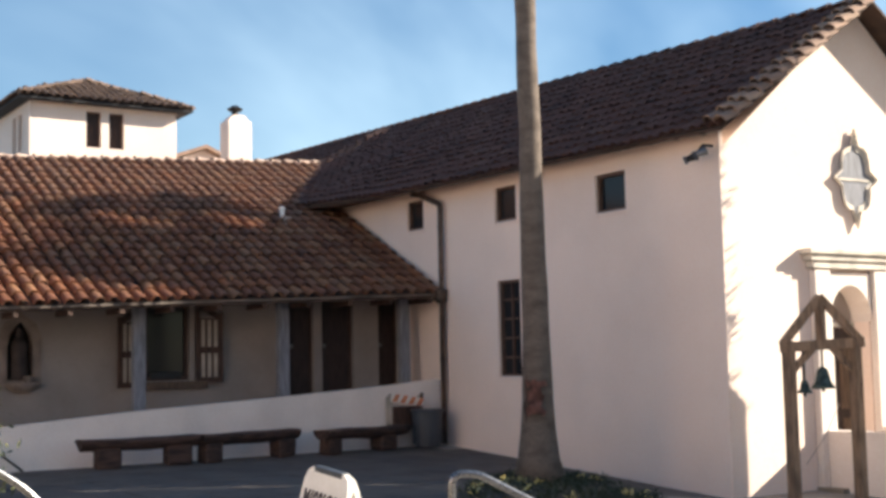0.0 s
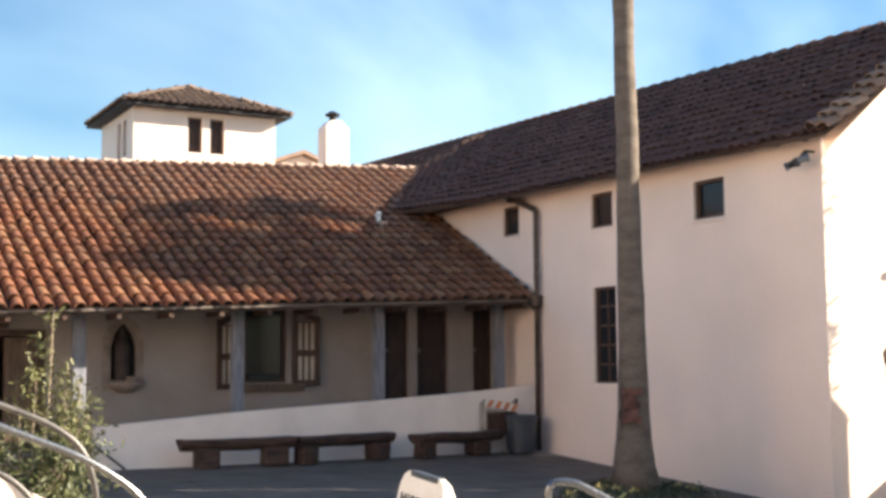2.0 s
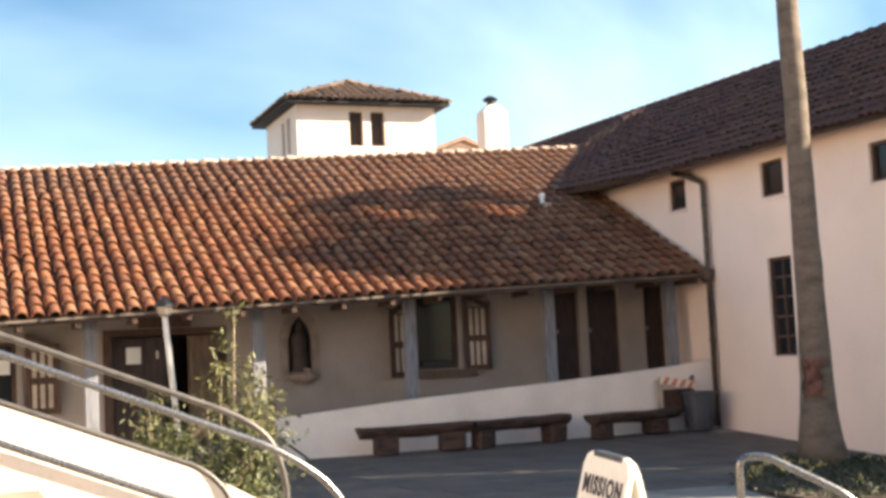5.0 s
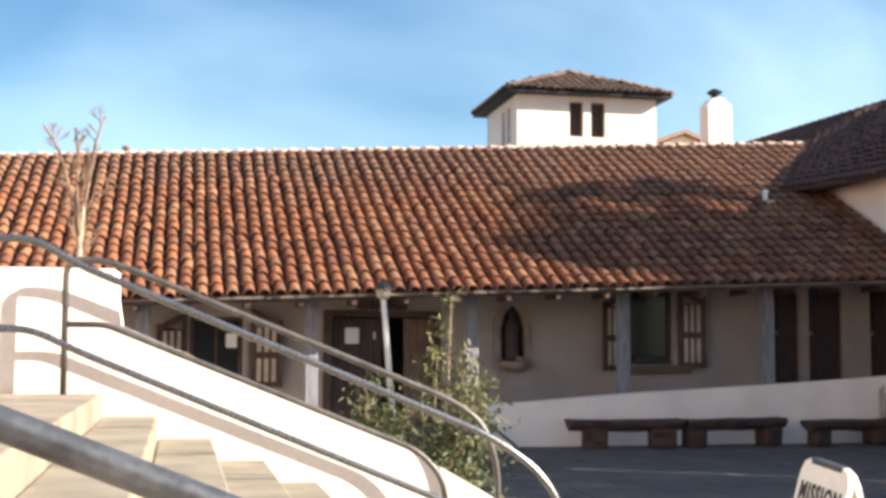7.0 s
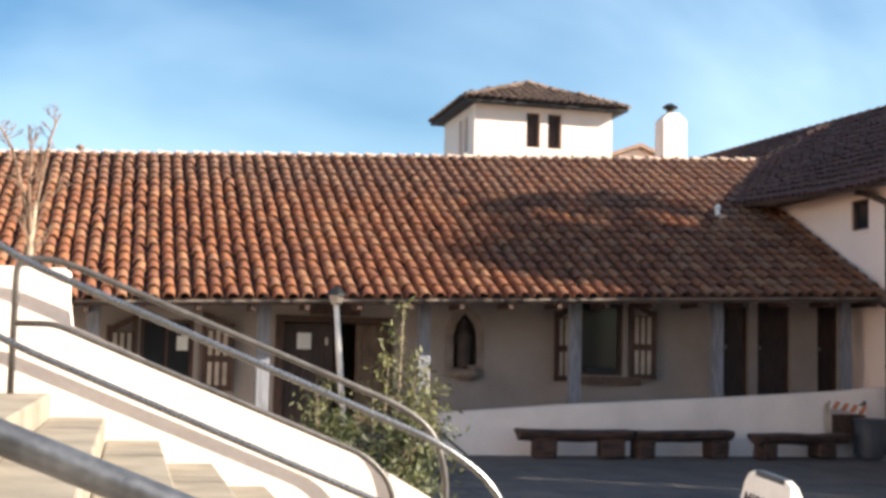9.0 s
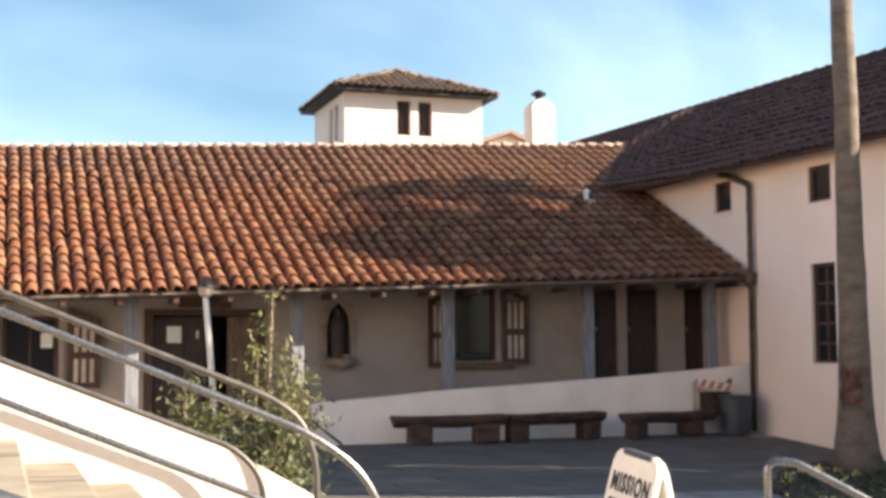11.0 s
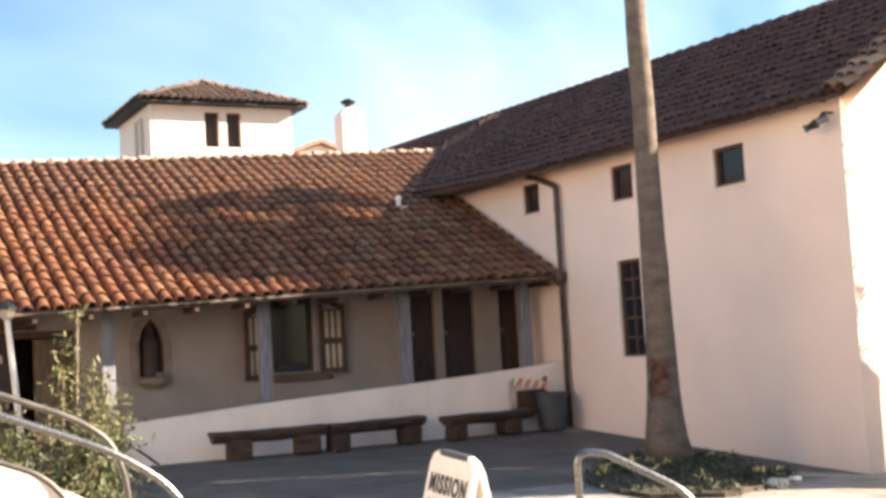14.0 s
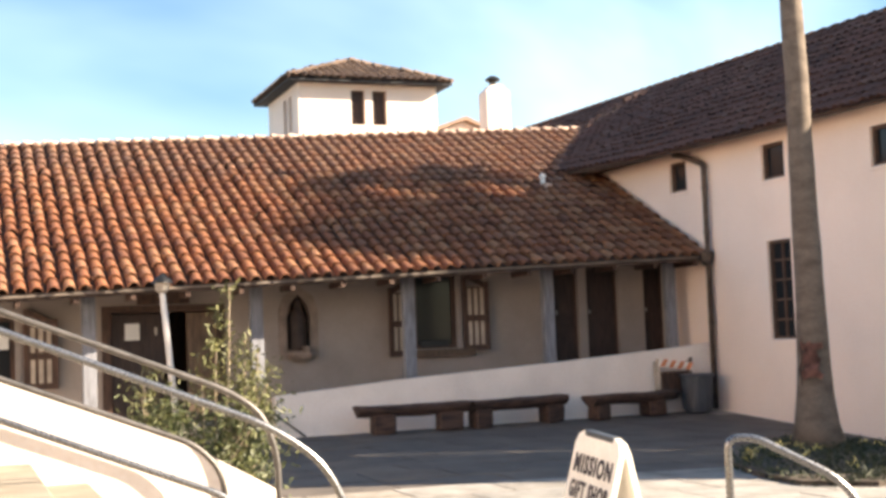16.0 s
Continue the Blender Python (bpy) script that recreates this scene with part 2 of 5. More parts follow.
def box(x0, x1, y0, y1, z0, z1, bevel=0.0, bm=None, m=None):
    out = bm or bmesh.new()
    made = bmesh.ops.create_cube(out, size=1.0)["verts"]
    for v in made:
        v.co = Vector(((x0 + x1) / 2 + v.co.x * (x1 - x0), (y0 + y1) / 2 + v.co.y * (y1 - y0), (z0 + z1) / 2 + v.co.z * (z1 - z0)))
        if m:
            v.co = m @ v.co
    if bevel:
        edges = list({e for v in made for e in v.link_edges})
        bmesh.ops.bevel(out, geom=edges, offset=bevel, segments=2, affect="EDGES", profile=0.5)
    return out


def prism(outline, axis, a, b, bm=None):
    """A plate: the outline, in the two axes left over in order, pushed from a to b along axis."""
    out = bm or bmesh.new()
    order = [k for k in range(3) if k != axis]

    def at(p, d):
        co = [0, 0, 0]
        co[order[0]], co[order[1]], co[axis] = p[0], p[1], d
        return out.verts.new(co)

    f, g = [at(p, a) for p in outline], [at(p, b) for p in outline]
    out.faces.new(f)
    out.faces.new(g[::-1])
    for k in range(len(outline)):
        j = (k + 1) % len(outline)
        out.faces.new((f[k], g[k], g[j], f[j]))
    return out


def tube(points, radii, seg=10, bm=None, cap=True):
    out = bm or bmesh.new()
    pts = [Vector(p) for p in points]
    radii = radii if isinstance(radii, (list, tuple)) else [radii] * len(pts)
    rings, side = [], None
    for k, p in enumerate(pts):
        d = (pts[min(k + 1, len(pts) - 1)] - pts[max(k - 1, 0)]).normalized()
        if side is None:
            side = d.cross(Vector((0.31, 0.77, 0.55))).normalized()
        side = (side - d * side.dot(d)).normalized()
        up = d.cross(side)
        rings.append([out.verts.new(p + radii[k] * (math.cos(q) * side + math.sin(q) * up)) for q in (2 * math.pi * j / seg for j in range(seg))])
    for r, s in zip(rings, rings[1:]):
        for j in range(seg):
            out.faces.new((r[j], r[(j + 1) % seg], s[(j + 1) % seg], s[j]))
    if cap:
        out.faces.new(rings[0][::-1])
        out.faces.new(rings[-1])
    return out


def rounded(points, radius, steps=5):
    """A polyline with its inner corners turned into bends."""
    pts = [Vector(p) for p in points]
    out = [pts[0]]
    for a, b, c in zip(pts, pts[1:], pts[2:]):
        r = min(radius, (a - b).length * 0.45, (c - b).length * 0.45)
        p, q = b + (a - b).normalized() * r, b + (c - b).normalized() * r
        for k in range(steps + 1):
            t = k / steps
            out.append(p * (1 - t) ** 2 + b * 2 * t * (1 - t) + q * t * t)
    return out + [pts[-1]]


def lathe(profile, at, seg=20, bm=None):
    out = bm or bmesh.new()
    rings = [[out.verts.new((at[0] + r * math.cos(2 * math.pi * k / seg), at[1] + r * math.sin(2 * math.pi * k / seg), at[2] + z)) for k in range(seg)] for r, z in profile]
    for r, s in zip(rings, rings[1:]):
        for j in range(seg):
            out.faces.new((r[j], r[(j + 1) % seg], s[(j + 1) % seg], s[j]))
    out.faces.new(rings[0][::-1])
    out.faces.new(rings[-1])
    return out


def holed(axis, a, b, lo, hi, z0, z1, holes):
    """A wall from a to b across axis (0: thick in x, 1: thick in y), lo to hi along, with rectangular holes (lo, hi, z0, z1)."""
    bm = bmesh.new()
    cuts = sorted({lo, hi, *(h for hole in holes for h in hole[:2])})
    for p, q in zip(cuts, cuts[1:]):
        gaps = sorted((h[2], h[3]) for h in holes if h[0] <= p and h[1] >= q)
        z = z0
        for g0, g1 in [*gaps, (z1, z1)]:
            if g0 > z + 1e-4:
                if axis == 0:
                    box(a, b, p, q, z, g0, bm=bm)
                else:
                    box(p, q, a, b, z, g0, bm=bm)
            z = g1
    bmesh.ops.remove_doubles(bm, verts=bm.verts, dist=1e-4)
    return bm


def ground_z(x, y):
    """The paving falls towards the church door."""
    k = min(1.0, math.exp((min(x, 0.5)) / 3.2))
    return 0.062 * max(-8.5, min(0.0, y)) * k


ARC = [math.pi * k / 6 for k in range(7)]


def tile_points(r0=0.108, r1=0.088, length=0.47, lift=0.035):
    """One half-round roof tile, lower end first: across, up the slope, out of the roof."""
    v = [(r * math.cos(a), y, r * math.sin(a) + h) for r, y, h in ((r0, 0.0, lift), (r1, length, 0.0), (r0 - 0.018, 0.0, lift)) for a in ARC]
    f = [(k, k + 1, 8 + k, 7 + k) for k in range(6)] + [(k + 1, k, 14 + k, 15 + k) for k in range(6)]
    return np.array(v), f


TILE_V, TILE_F = tile_points()


def tile_field(spots, size=1.0):
    """One mesh of many tiles; spots: (origin, across, up, out)."""
    verts, faces = [], []
    for n, (o, u, v, w) in enumerate(spots):
        verts.append(size * (np.outer(TILE_V[:, 0], u) + np.outer(TILE_V[:, 1], v) + np.outer(TILE_V[:, 2], w)) + np.array(o))
        faces += [tuple(i + n * len(TILE_V) for i in f) for f in TILE_F]
    me = bpy.data.meshes.new("tiles")
    me.from_pydata(np.concatenate(verts).tolist(), [], faces)
    me.update()
    return me


def roof_spots(corner, eave, up_to, pitch=0.26, lap=0.40, keep=None):
    """Tile places on the roof face spanned by corner -> eave end and corner -> ridge."""
    o, e, r = (np.array(p, float) for p in (corner, eave, up_to))
    eu, ru = e - o, r - o
    w = np.cross(eu, ru)
    w = w / np.linalg.norm(w)
    u, across = eu / np.linalg.norm(eu), np.linalg.norm(eu)
    v = np.cross(w, u)
    high = ru @ v
    out = []
    for c in range(int(across / pitch)):
        off = random.uniform(-0.012, 0.012)
        for k in range(int(high / lap) + 1):
            t = -0.06 + k * lap + random.uniform(-0.02, 0.02)
            s = (c + 0.5) * pitch + off + random.uniform(-0.008, 0.008)
            p = o + u * s + v * t + w * (0.01 + random.uniform(-1, 1) * 0.006)
            if keep is None or keep(p, s, t):
                a = random.uniform(-0.03, 0.03)
                uu, vv = u * math.cos(a) + v * math.sin(a), v * math.cos(a) - u * math.sin(a)
                out.append((p, uu, vv, w, c, k))
    return out


# ---- ground ----
def ground_sheet():
    xs = [-400, -120, -50, *(-30 + 1.5 * k for k in range(28)), 20, 40, 120, 400]
    ys = [-400, -120, -50, *(-30 + 1.5 * k for k in range(28)), 20, 40, 120, 400]
    verts = [(x, y, ground_z(x, y) - 0.012) for y in ys for x in xs]
    w = len(xs)
    faces = [(j * w + i, j * w + i + 1, (j + 1) * w + i + 1, (j + 1) * w + i) for j in range(len(ys) - 1) for i in range(w - 1)]
    me = bpy.data.meshes.new("ground")
    me.from_pydata(verts, [], faces)
    return tagged(finish("ground", me, "ground"), "grey worn concrete and stone courtyard ground", "ground", kind="structure")


ground = ground_sheet()


# Added out of view to hold back sky fill on the wing.
tagged(part("wall_south", box(-45, 2.0, -33.0, -32.5, -1.0, 8.5), "stucco_in"), "added unseen wall cutting the southern skylight on the courtyard", "wall", kind="structure")


# ---- church ----
RIDGE_X = 3.3


def church_z(x, y):
    """The church roof's face, both slopes."""
    d = abs(x - RIDGE_X)
    return 7.83 - 0.672 * d + 0.026 * y


def wing_z(x, y):
    return 3.12 + 0.5 * y + x * (0.036 + 0.0018 * (y + 0.5))


SMALL_WINDOWS = [(0.68, 1.32, 4.48, 5.11), (-2.60, -1.92, 4.34, 5.01), (-5.70, -4.93, 4.19, 4.86)]
TALL_WINDOW = (-2.66, -1.95, 1.36, 3.20)
wall_west = tagged(part("wall_west", holed(0, 0.0, 0.5, -7.449, 18.0, -1.0, 5.32, [*SMALL_WINDOWS, TALL_WINDOW]), "stucco"), "cream stucco side wall of the church", "wall", kind="structure")


def facade_mesh():
    """The gabled front, with an arched doorway and a quatrefoil opening left open."""
    bm = bmesh.new()
    top = lambda x: church_z(x, -8) - 0.062  # noqa: E731
    door0, door1, door_top = 2.33, 3.37, 3.0
    q0, q1, qz0, qz1 = 2.9, 3.36, 4.25, 4.95
    for poly in (
        [(0.0, -1.0), (door0, -1.0), (door0, door_top), (0.0, door_top)],
        [(door1, -1.0), (6.6, -1.0), (6.6, door_top), (door1, door_top)],
        [(0.0, door_top), (6.6, door_top), (6.6, 3.4), (0.0, 3.4)],
        [(0.0, 3.4), (q0, 3.4), (q0, qz1), (0.08, qz1 + 0.0), (0.0, top(0.0))],
        [(q1, 3.4), (6.6, 3.4), (6.6, top(6.6)), (6.5, qz1), (q1, qz1)],
        [(q0, 3.4), (q1, 3.4), (q1, qz0), (q0, qz0)],
        [(0.08, qz1), (6.5, qz1), (RIDGE_X, top(RIDGE_X))],
    ):
        prism(poly, 1, -7.9, -7.45, bm)
    return bm


wall_front = tagged(part("wall_front", facade_mesh(), "stucco"), "sunlit white stucco gabled front of the church", "wall", kind="structure")
tagged(part("wall_back", prism([(0.0, -1.0), (6.6, -1.0), (6.6, church_z(6.6, 18) - 0.12), (RIDGE_X, church_z(RIDGE_X, 18) - 0.12), (0.0, church_z(0, 18) - 0.12)], 1, 18.0, 18.3), "stucco"), "cream stucco rear gable of the church", "wall", kind="structure")
tagged(part("wall_east", box(6.1, 6.6, -7.449, 18.0, -1.0, 5.0), "stucco"), "cream stucco far side wall of the church", "wall", kind="structure")


def window_frame_x(name, y0, y1, z0, z1, bars, label):
    """A window set back in the church side wall: frame, mullions, pane and sloping sill."""
    thing = root(name, (0.1, (y0 + y1) / 2, z0), label, "window", "church side windows", "structure")
    bm = bmesh.new()
    t = 0.055
    box(0.05, 0.13, y0, y0 + t, z0, z1, bm=bm)
    box(0.05, 0.13, y1 - t, y1, z0, z1, bm=bm)
    box(0.05, 0.13, y0 + t, y1 - t, z0, z0 + t, bm=bm)
    box(0.05, 0.13, y0 + t, y1 - t, z1 - t, z1, bm=bm)
    frame_ob = part("window_frame", bm, "wood_orange", thing)
    for k in range(1, bars[0]):
        y = y0 + (y1 - y0) * k / bars[0]
        part("mullion", box(0.075, 0.11, y - 0.018, y + 0.018, z0 + t, z1 - t), "wood_orange", frame_ob)
    for k in range(1, bars[1]):
        z = z0 + (z1 - z0) * k / bars[1]
        part("mullion", box(0.07, 0.105, y0 + t, y1 - t, z - 0.018, z + 0.018), "wood_orange", frame_ob)
    part("pane", box(0.115, 0.123, y0 + t, y1 - t, z0 + t, z1 - t), "glass", thing)
    part("window_sill", prism([(-0.03, z0 - 0.07), (0.05, z0 - 0.07), (0.05, z0 + 0.012), (-0.03, z0 - 0.03)], 1, y0 - 0.03, y1 + 0.03), "stucco", thing)
    part("backing", box(0.42, 0.44, y0 - 0.02, y1 + 0.02, z0, z1), "underroof", thing)
    return thing


for k, (a, b, c, d) in enumerate(SMALL_WINDOWS, 1):
    window_frame_x(f"window_{k}", a, b, c, d, (1, 1), "small square brown-framed church window set deep in stucco")
window_frame_x("window_4", *TALL_WINDOW, (2, 5), "tall narrow leaded church window in a brown frame")


def church_eave(y):
    return -0.40 - 0.0225 * (y + 8.4)


def church_roof():
    thing = root("church_roof", (RIDGE_X, 5, 7.8), "dark clay tile gable roof over the church", "roof", kind="structure")
    bm = bmesh.new()
    for lo, hi in ((-0.68, RIDGE_X), (7.28, RIDGE_X)):
        vs = [bm.verts.new((x, y, church_z(x, y) - d)) for d in (0.0, 0.06) for x, y in ((lo if lo > 5 else church_eave(-8.35), -8.35), (hi, -8.35), (hi, 18.4), (lo if lo > 5 else church_eave(18.4), 18.4))]
        for f in ((0, 1, 2, 3), (7, 6, 5, 4), (0, 4, 5, 1), (1, 5, 6, 2), (2, 6, 7, 3), (3, 7, 4, 0)):
            bm.faces.new([vs[i] for i in f])
    part("roof_deck", bm, "underroof", thing)
    s = math.hypot(1, 0.672)
    v, w = np.array([1, 0, 0.672]) / s, np.array([-0.672, 0, 1]) / s
    u = np.array([0, -1, 0.0])
    spots = []
    chips = bmesh.new()
    for c in range(124):
        y = 18.2 - c * 0.215
        for k in range(19):
            t = -0.05 + k * 0.33 + random.uniform(-0.05, 0.05)
            x = church_eave(y) + t / s
            if x > RIDGE_X - 0.2:
                continue
            z = church_z(x, y)
            if x < 1.4 and wing_z(x, y) > z + 0.02 and y < 7.6:
                continue
            if 7.5 <= y < 11 and x < 1.0 and wing_z(x, 15 - y) > z:
                continue
            a = random.gauss(0, 0.05)
            if y < 8 and random.random() < 0.5 * (noise.noise(Vector((x * 1.1, y * 0.45, 3))) - 0.05):
                box(-0.035, 0.035, -0.02, 0.02, -0.012, 0.012, bm=chips, m=Matrix.Translation((x - 0.01, y - 0.1, z + 0.045)) @ Matrix.Rotation(random.uniform(0, 3), 4, "Z"))
            spots.append(((x, y + random.uniform(-0.015, 0.015), z + random.uniform(0, 0.02)), u * math.cos(a) + v * math.sin(a), v * math.cos(a) - u * math.sin(a), w))
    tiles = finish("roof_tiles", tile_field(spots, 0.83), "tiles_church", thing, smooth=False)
    tagged(tiles, kind="stuff")
    tagged(part("mortar_chips", chips, "mortar", thing), kind="stuff")
    me_cap = tile_field([((0, 0, 0), np.array([1.0, 0, 0]), np.array([0, 1.0, 0]), np.array([0, 0, 1.0]))])
    me_cap.materials.append(M["tiles_church"])
    for k in range(66):
        cap = new("ridge_tile", me_cap)
        y = -8.3 + 0.4 * k
        cap.parent, cap.matrix_parent_inverse = thing, world_of(thing).inverted()
        cap.matrix_basis = pose(RIDGE_X, y, church_z(RIDGE_X, y) + 0.02, 0, 0, 0) @ Matrix.Diagonal((1.3, 1.0, 0.75, 1.0))
    rng = random.Random(5)
    me_v = me_cap.copy()
    me_v.materials.clear()
    me_v.materials.append(M["tiles_verge"])
    for k in range(15):
        x = -0.42 + k * 0.31 / s
        for off, lift, wide in ((-8.37, 0.0, 1.15), (-8.14, 0.03, 1.0)):
            ob = new("verge_tile", me_v)
            ob.parent, ob.matrix_parent_inverse = thing, world_of(thing).inverted()
            basis = Matrix(((0, v[0], w[0]), (-1, 0, 0), (0, v[2], w[2]))).to_4x4()
            tip = Matrix.Rotation(radians(-7 + 3 * rng.random()), 4, "X") @ Matrix.Rotation(radians(rng.uniform(-4, 4)), 4, "Z")
            ob.matrix_basis = Matrix.Translation((x, off + rng.uniform(-0.015, 0.015), church_z(x, -8.3) + 0.03 + lift)) @ basis @ tip @ Matrix.Diagonal((wide, 0.85, 1.2, 1.0))
    part("ridge_stop", lathe([(0.1, 0), (0.12, 0.12), (0.09, 0.2), (0.04, 0.24)], (RIDGE_X, -8.3, church_z(RIDGE_X, -8.3) + 0.05), 12), "tiles_church", thing)
    for k in range(20):
        y = -7.6 + k * 0.6
        if y < 4:
            part("rafter_tail", box(-0.22, 0.0, y - 0.03, y + 0.03, church_z(-0.22, y) - 0.12, church_z(-0.22, y) - 0.065), "wood_mid", thing)
    return thing


church_roof()


def valley_slope():
    """The flatter slope that carries the church roof down to the valley over the wing."""
    thing = root("valley_roof", (0, 5, 5.9), "dark clay tiled slope between the church roof and the wing", "roof", kind="structure")
    low, foot, top = (-1.03, 4.5), (-0.62, 1.2), (1.256, 7.5)

    def edge_x(y):
        if y < low[1]:
            return foot[0] + (low[0] - foot[0]) * (y - foot[1]) / (low[1] - foot[1])
        return low[0] + (top[0] - low[0]) * (y - low[1]) / (top[1] - low[1])

    def height(x, y):
        lift = 0.285 * min(1.0, (y - foot[1]) / (low[1] - foot[1]))
        return church_z(x, y) + lift * max(0.0, 1 - (x - edge_x(y)) / 2.6)

    ys = [foot[1] + (top[1] - foot[1]) * k / 14 for k in range(15)]
    bm = bmesh.new()
    rows = []
    for drop in (0.0, 0.06):
        rows.append([[bm.verts.new((x, y, height(x, y) - drop)) for x in (edge_x(y) + min(2.6, 3.2 - edge_x(y)) * c / 4 for c in range(5))] for y in ys])
    for r, flip in zip(rows, (False, True)):
        for p, q in zip(r, r[1:]):
            for c in range(4):
                f = (p[c], p[c + 1], q[c + 1], q[c])
                bm.faces.new(f[::-1] if flip else f)
    for p, q, e, f in zip(rows[0], rows[0][1:], rows[1], rows[1][1:]):
        bm.faces.new((p[0], q[0], f[0], e[0]))
    part("roof_deck", bm, "underroof", thing)
    rise = 0.562
    n = math.hypot(1, rise)
    v, u = np.array([1, 0, rise]) / n, np.array([0, -1.0, 0])
    w = np.array([-rise, 0, 1]) / n
    spots = []
    for c in range(29):
        y = 1.35 + 0.215 * c
        x = edge_x(y) - 0.04
        while x < min(2.9, edge_x(y) + 2.3):
            q = random.gauss(0, 0.05)
            spots.append(((x, y + random.uniform(-0.015, 0.015), height(x, y) + random.uniform(0, 0.02)), u * math.cos(q) + v * math.sin(q), v * math.cos(q) - u * math.sin(q), w))
            x += 0.33 / n + random.uniform(-0.03, 0.03)
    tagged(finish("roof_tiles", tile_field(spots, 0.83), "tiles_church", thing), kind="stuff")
    a, b = Vector((*low, height(*low))), Vector((*top, height(*top)))
    part("valley_flashing", tube([a + Vector((-0.05, 0.02, 0.05)), b + Vector((-0.05, 0.02, 0.05))], 0.045, 8), "pipe", thing, "dark brown metal valley gutter")


valley_slope()


def quatrefoil():
    thing = root("quatrefoil_window", (3.13, -7.9, 4.6), "grey star-shaped quatrefoil window with a moulded stone surround", "window")
    def star(r, k):
        reach = (1.0, 0.66, 0.72, k + 0.04, 0.72, 0.66)
        return [(3.13 + 0.92 * r * math.cos(a) * reach[j % 6], 4.6 + 1.42 * r * math.sin(a) * reach[j % 6]) for j, a in enumerate(2 * math.pi * i / 24 for i in range(24))]
    bm = bmesh.new()
    for (r0, r1, y0, y1) in ((0.60, 0.50, -7.945, -7.98),):
        o, i = star(r0, 0.72), star(r1, 0.72)
        n = len(o)
        rows = [[bm.verts.new((p[0], y, p[1])) for p in ring] for ring, y in ((o, -7.99), (o, y0), (i, y0), (i, -7.8))]
        for a, b in zip(rows, rows[1:]):
            for k in range(n):
                bm.faces.new((a[k], a[(k + 1) % n], b[(k + 1) % n], b[k]))
    part("surround", bm, "trim_stone", thing)
    part("pane", prism(star(0.55, 0.72), 1, -7.93, -7.91), "post_grey", thing)
    part("bar", box(2.75, 3.51, -7.945, -7.932, 4.56, 4.6), "trim_stone", thing)


quatrefoil()


def portal():
    thing = root("church_portal", (2.9, -8., -0.4), "white stucco church doorway with a cornice and arched brown doors", "doorway")
    for x0, x1 in ((1.92, 2.3), (3.4, 3.78)):
        part("pilaster", box(x0, x1, -8.03, -7.902, -0.6, 3.05, 0.015), "stucco_low", thing)
    bm = bmesh.new()
    box(1.86, 3.84, -8.06, -7.902, 3.06, 3.18, 0.01, bm)
    box(1.78, 3.92, -8.1, -7.902, 3.185, 3.28, 0.01, bm)
    box(1.7, 4.0, -8.15, -7.902, 3.285, 3.38, 0.02, bm)
    part("cornice", bm, "trim_stone", thing)
    arc = [(2.85 - 0.52 * math.cos(math.pi * k / 14), 2.2 + 0.6 * math.sin(math.pi * k / 14)) for k in range(15)]
    part("arch", prism([*arc, (3.37, 3.0), (2.33, 3.0)], 1, -7.97, -7.46), "stucco_low", thing)
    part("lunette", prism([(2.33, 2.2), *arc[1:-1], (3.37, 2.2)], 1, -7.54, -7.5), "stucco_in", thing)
    part("transom", box(2.33, 3.37, -7.6, -7.5, 2.12, 2.2), "trim_stone", thing)
    for x0, x1 in ((2.335, 2.84), (2.86, 3.365)):
        leaf = part("door_leaf", box(x0, x1, -7.59, -7.52, -0.5, 2.11, 0.008), "wood_door", thing, "brown panelled wooden door leaf")
        for z0, z1 in ((-0.3, 0.6), (0.75, 1.9)):
            part("panel", box(x0 + 0.1, x1 - 0.1, -7.615, -7.585, z0, z1, 0.01), "wood_mid", leaf)
    part("threshold", box(1.9, 3.8, -8.4, -7.5, -0.62, -0.44, 0.01), "step", thing)


portal()
for x0, x1 in ((1.15, 1.4), (2.55, 2.8)):
    tagged(part("garden_wall", prism([(-7.9, -0.7), (-7.9, 0.45), (-9.2, 0.45), (-10.3, -0.1), (-10.3, -0.7)], 0, x0 + 0.9, x1 + 0.9), "stucco_low"), "low white stucco wall sloping beside the church steps", "wall")


# Shadow caster out of view; its head is cut to the shadow's outline.
tagged(part("gate_pier", prism([(3.0, -0.7), (3.42, -0.7), (3.42, 2.66), (3.36, 2.7), (3.0, 3.02)], 1, -9.5, -9.28), "stucco_low"), "added unseen pier throwing a stepped shadow on the church front", "pier")


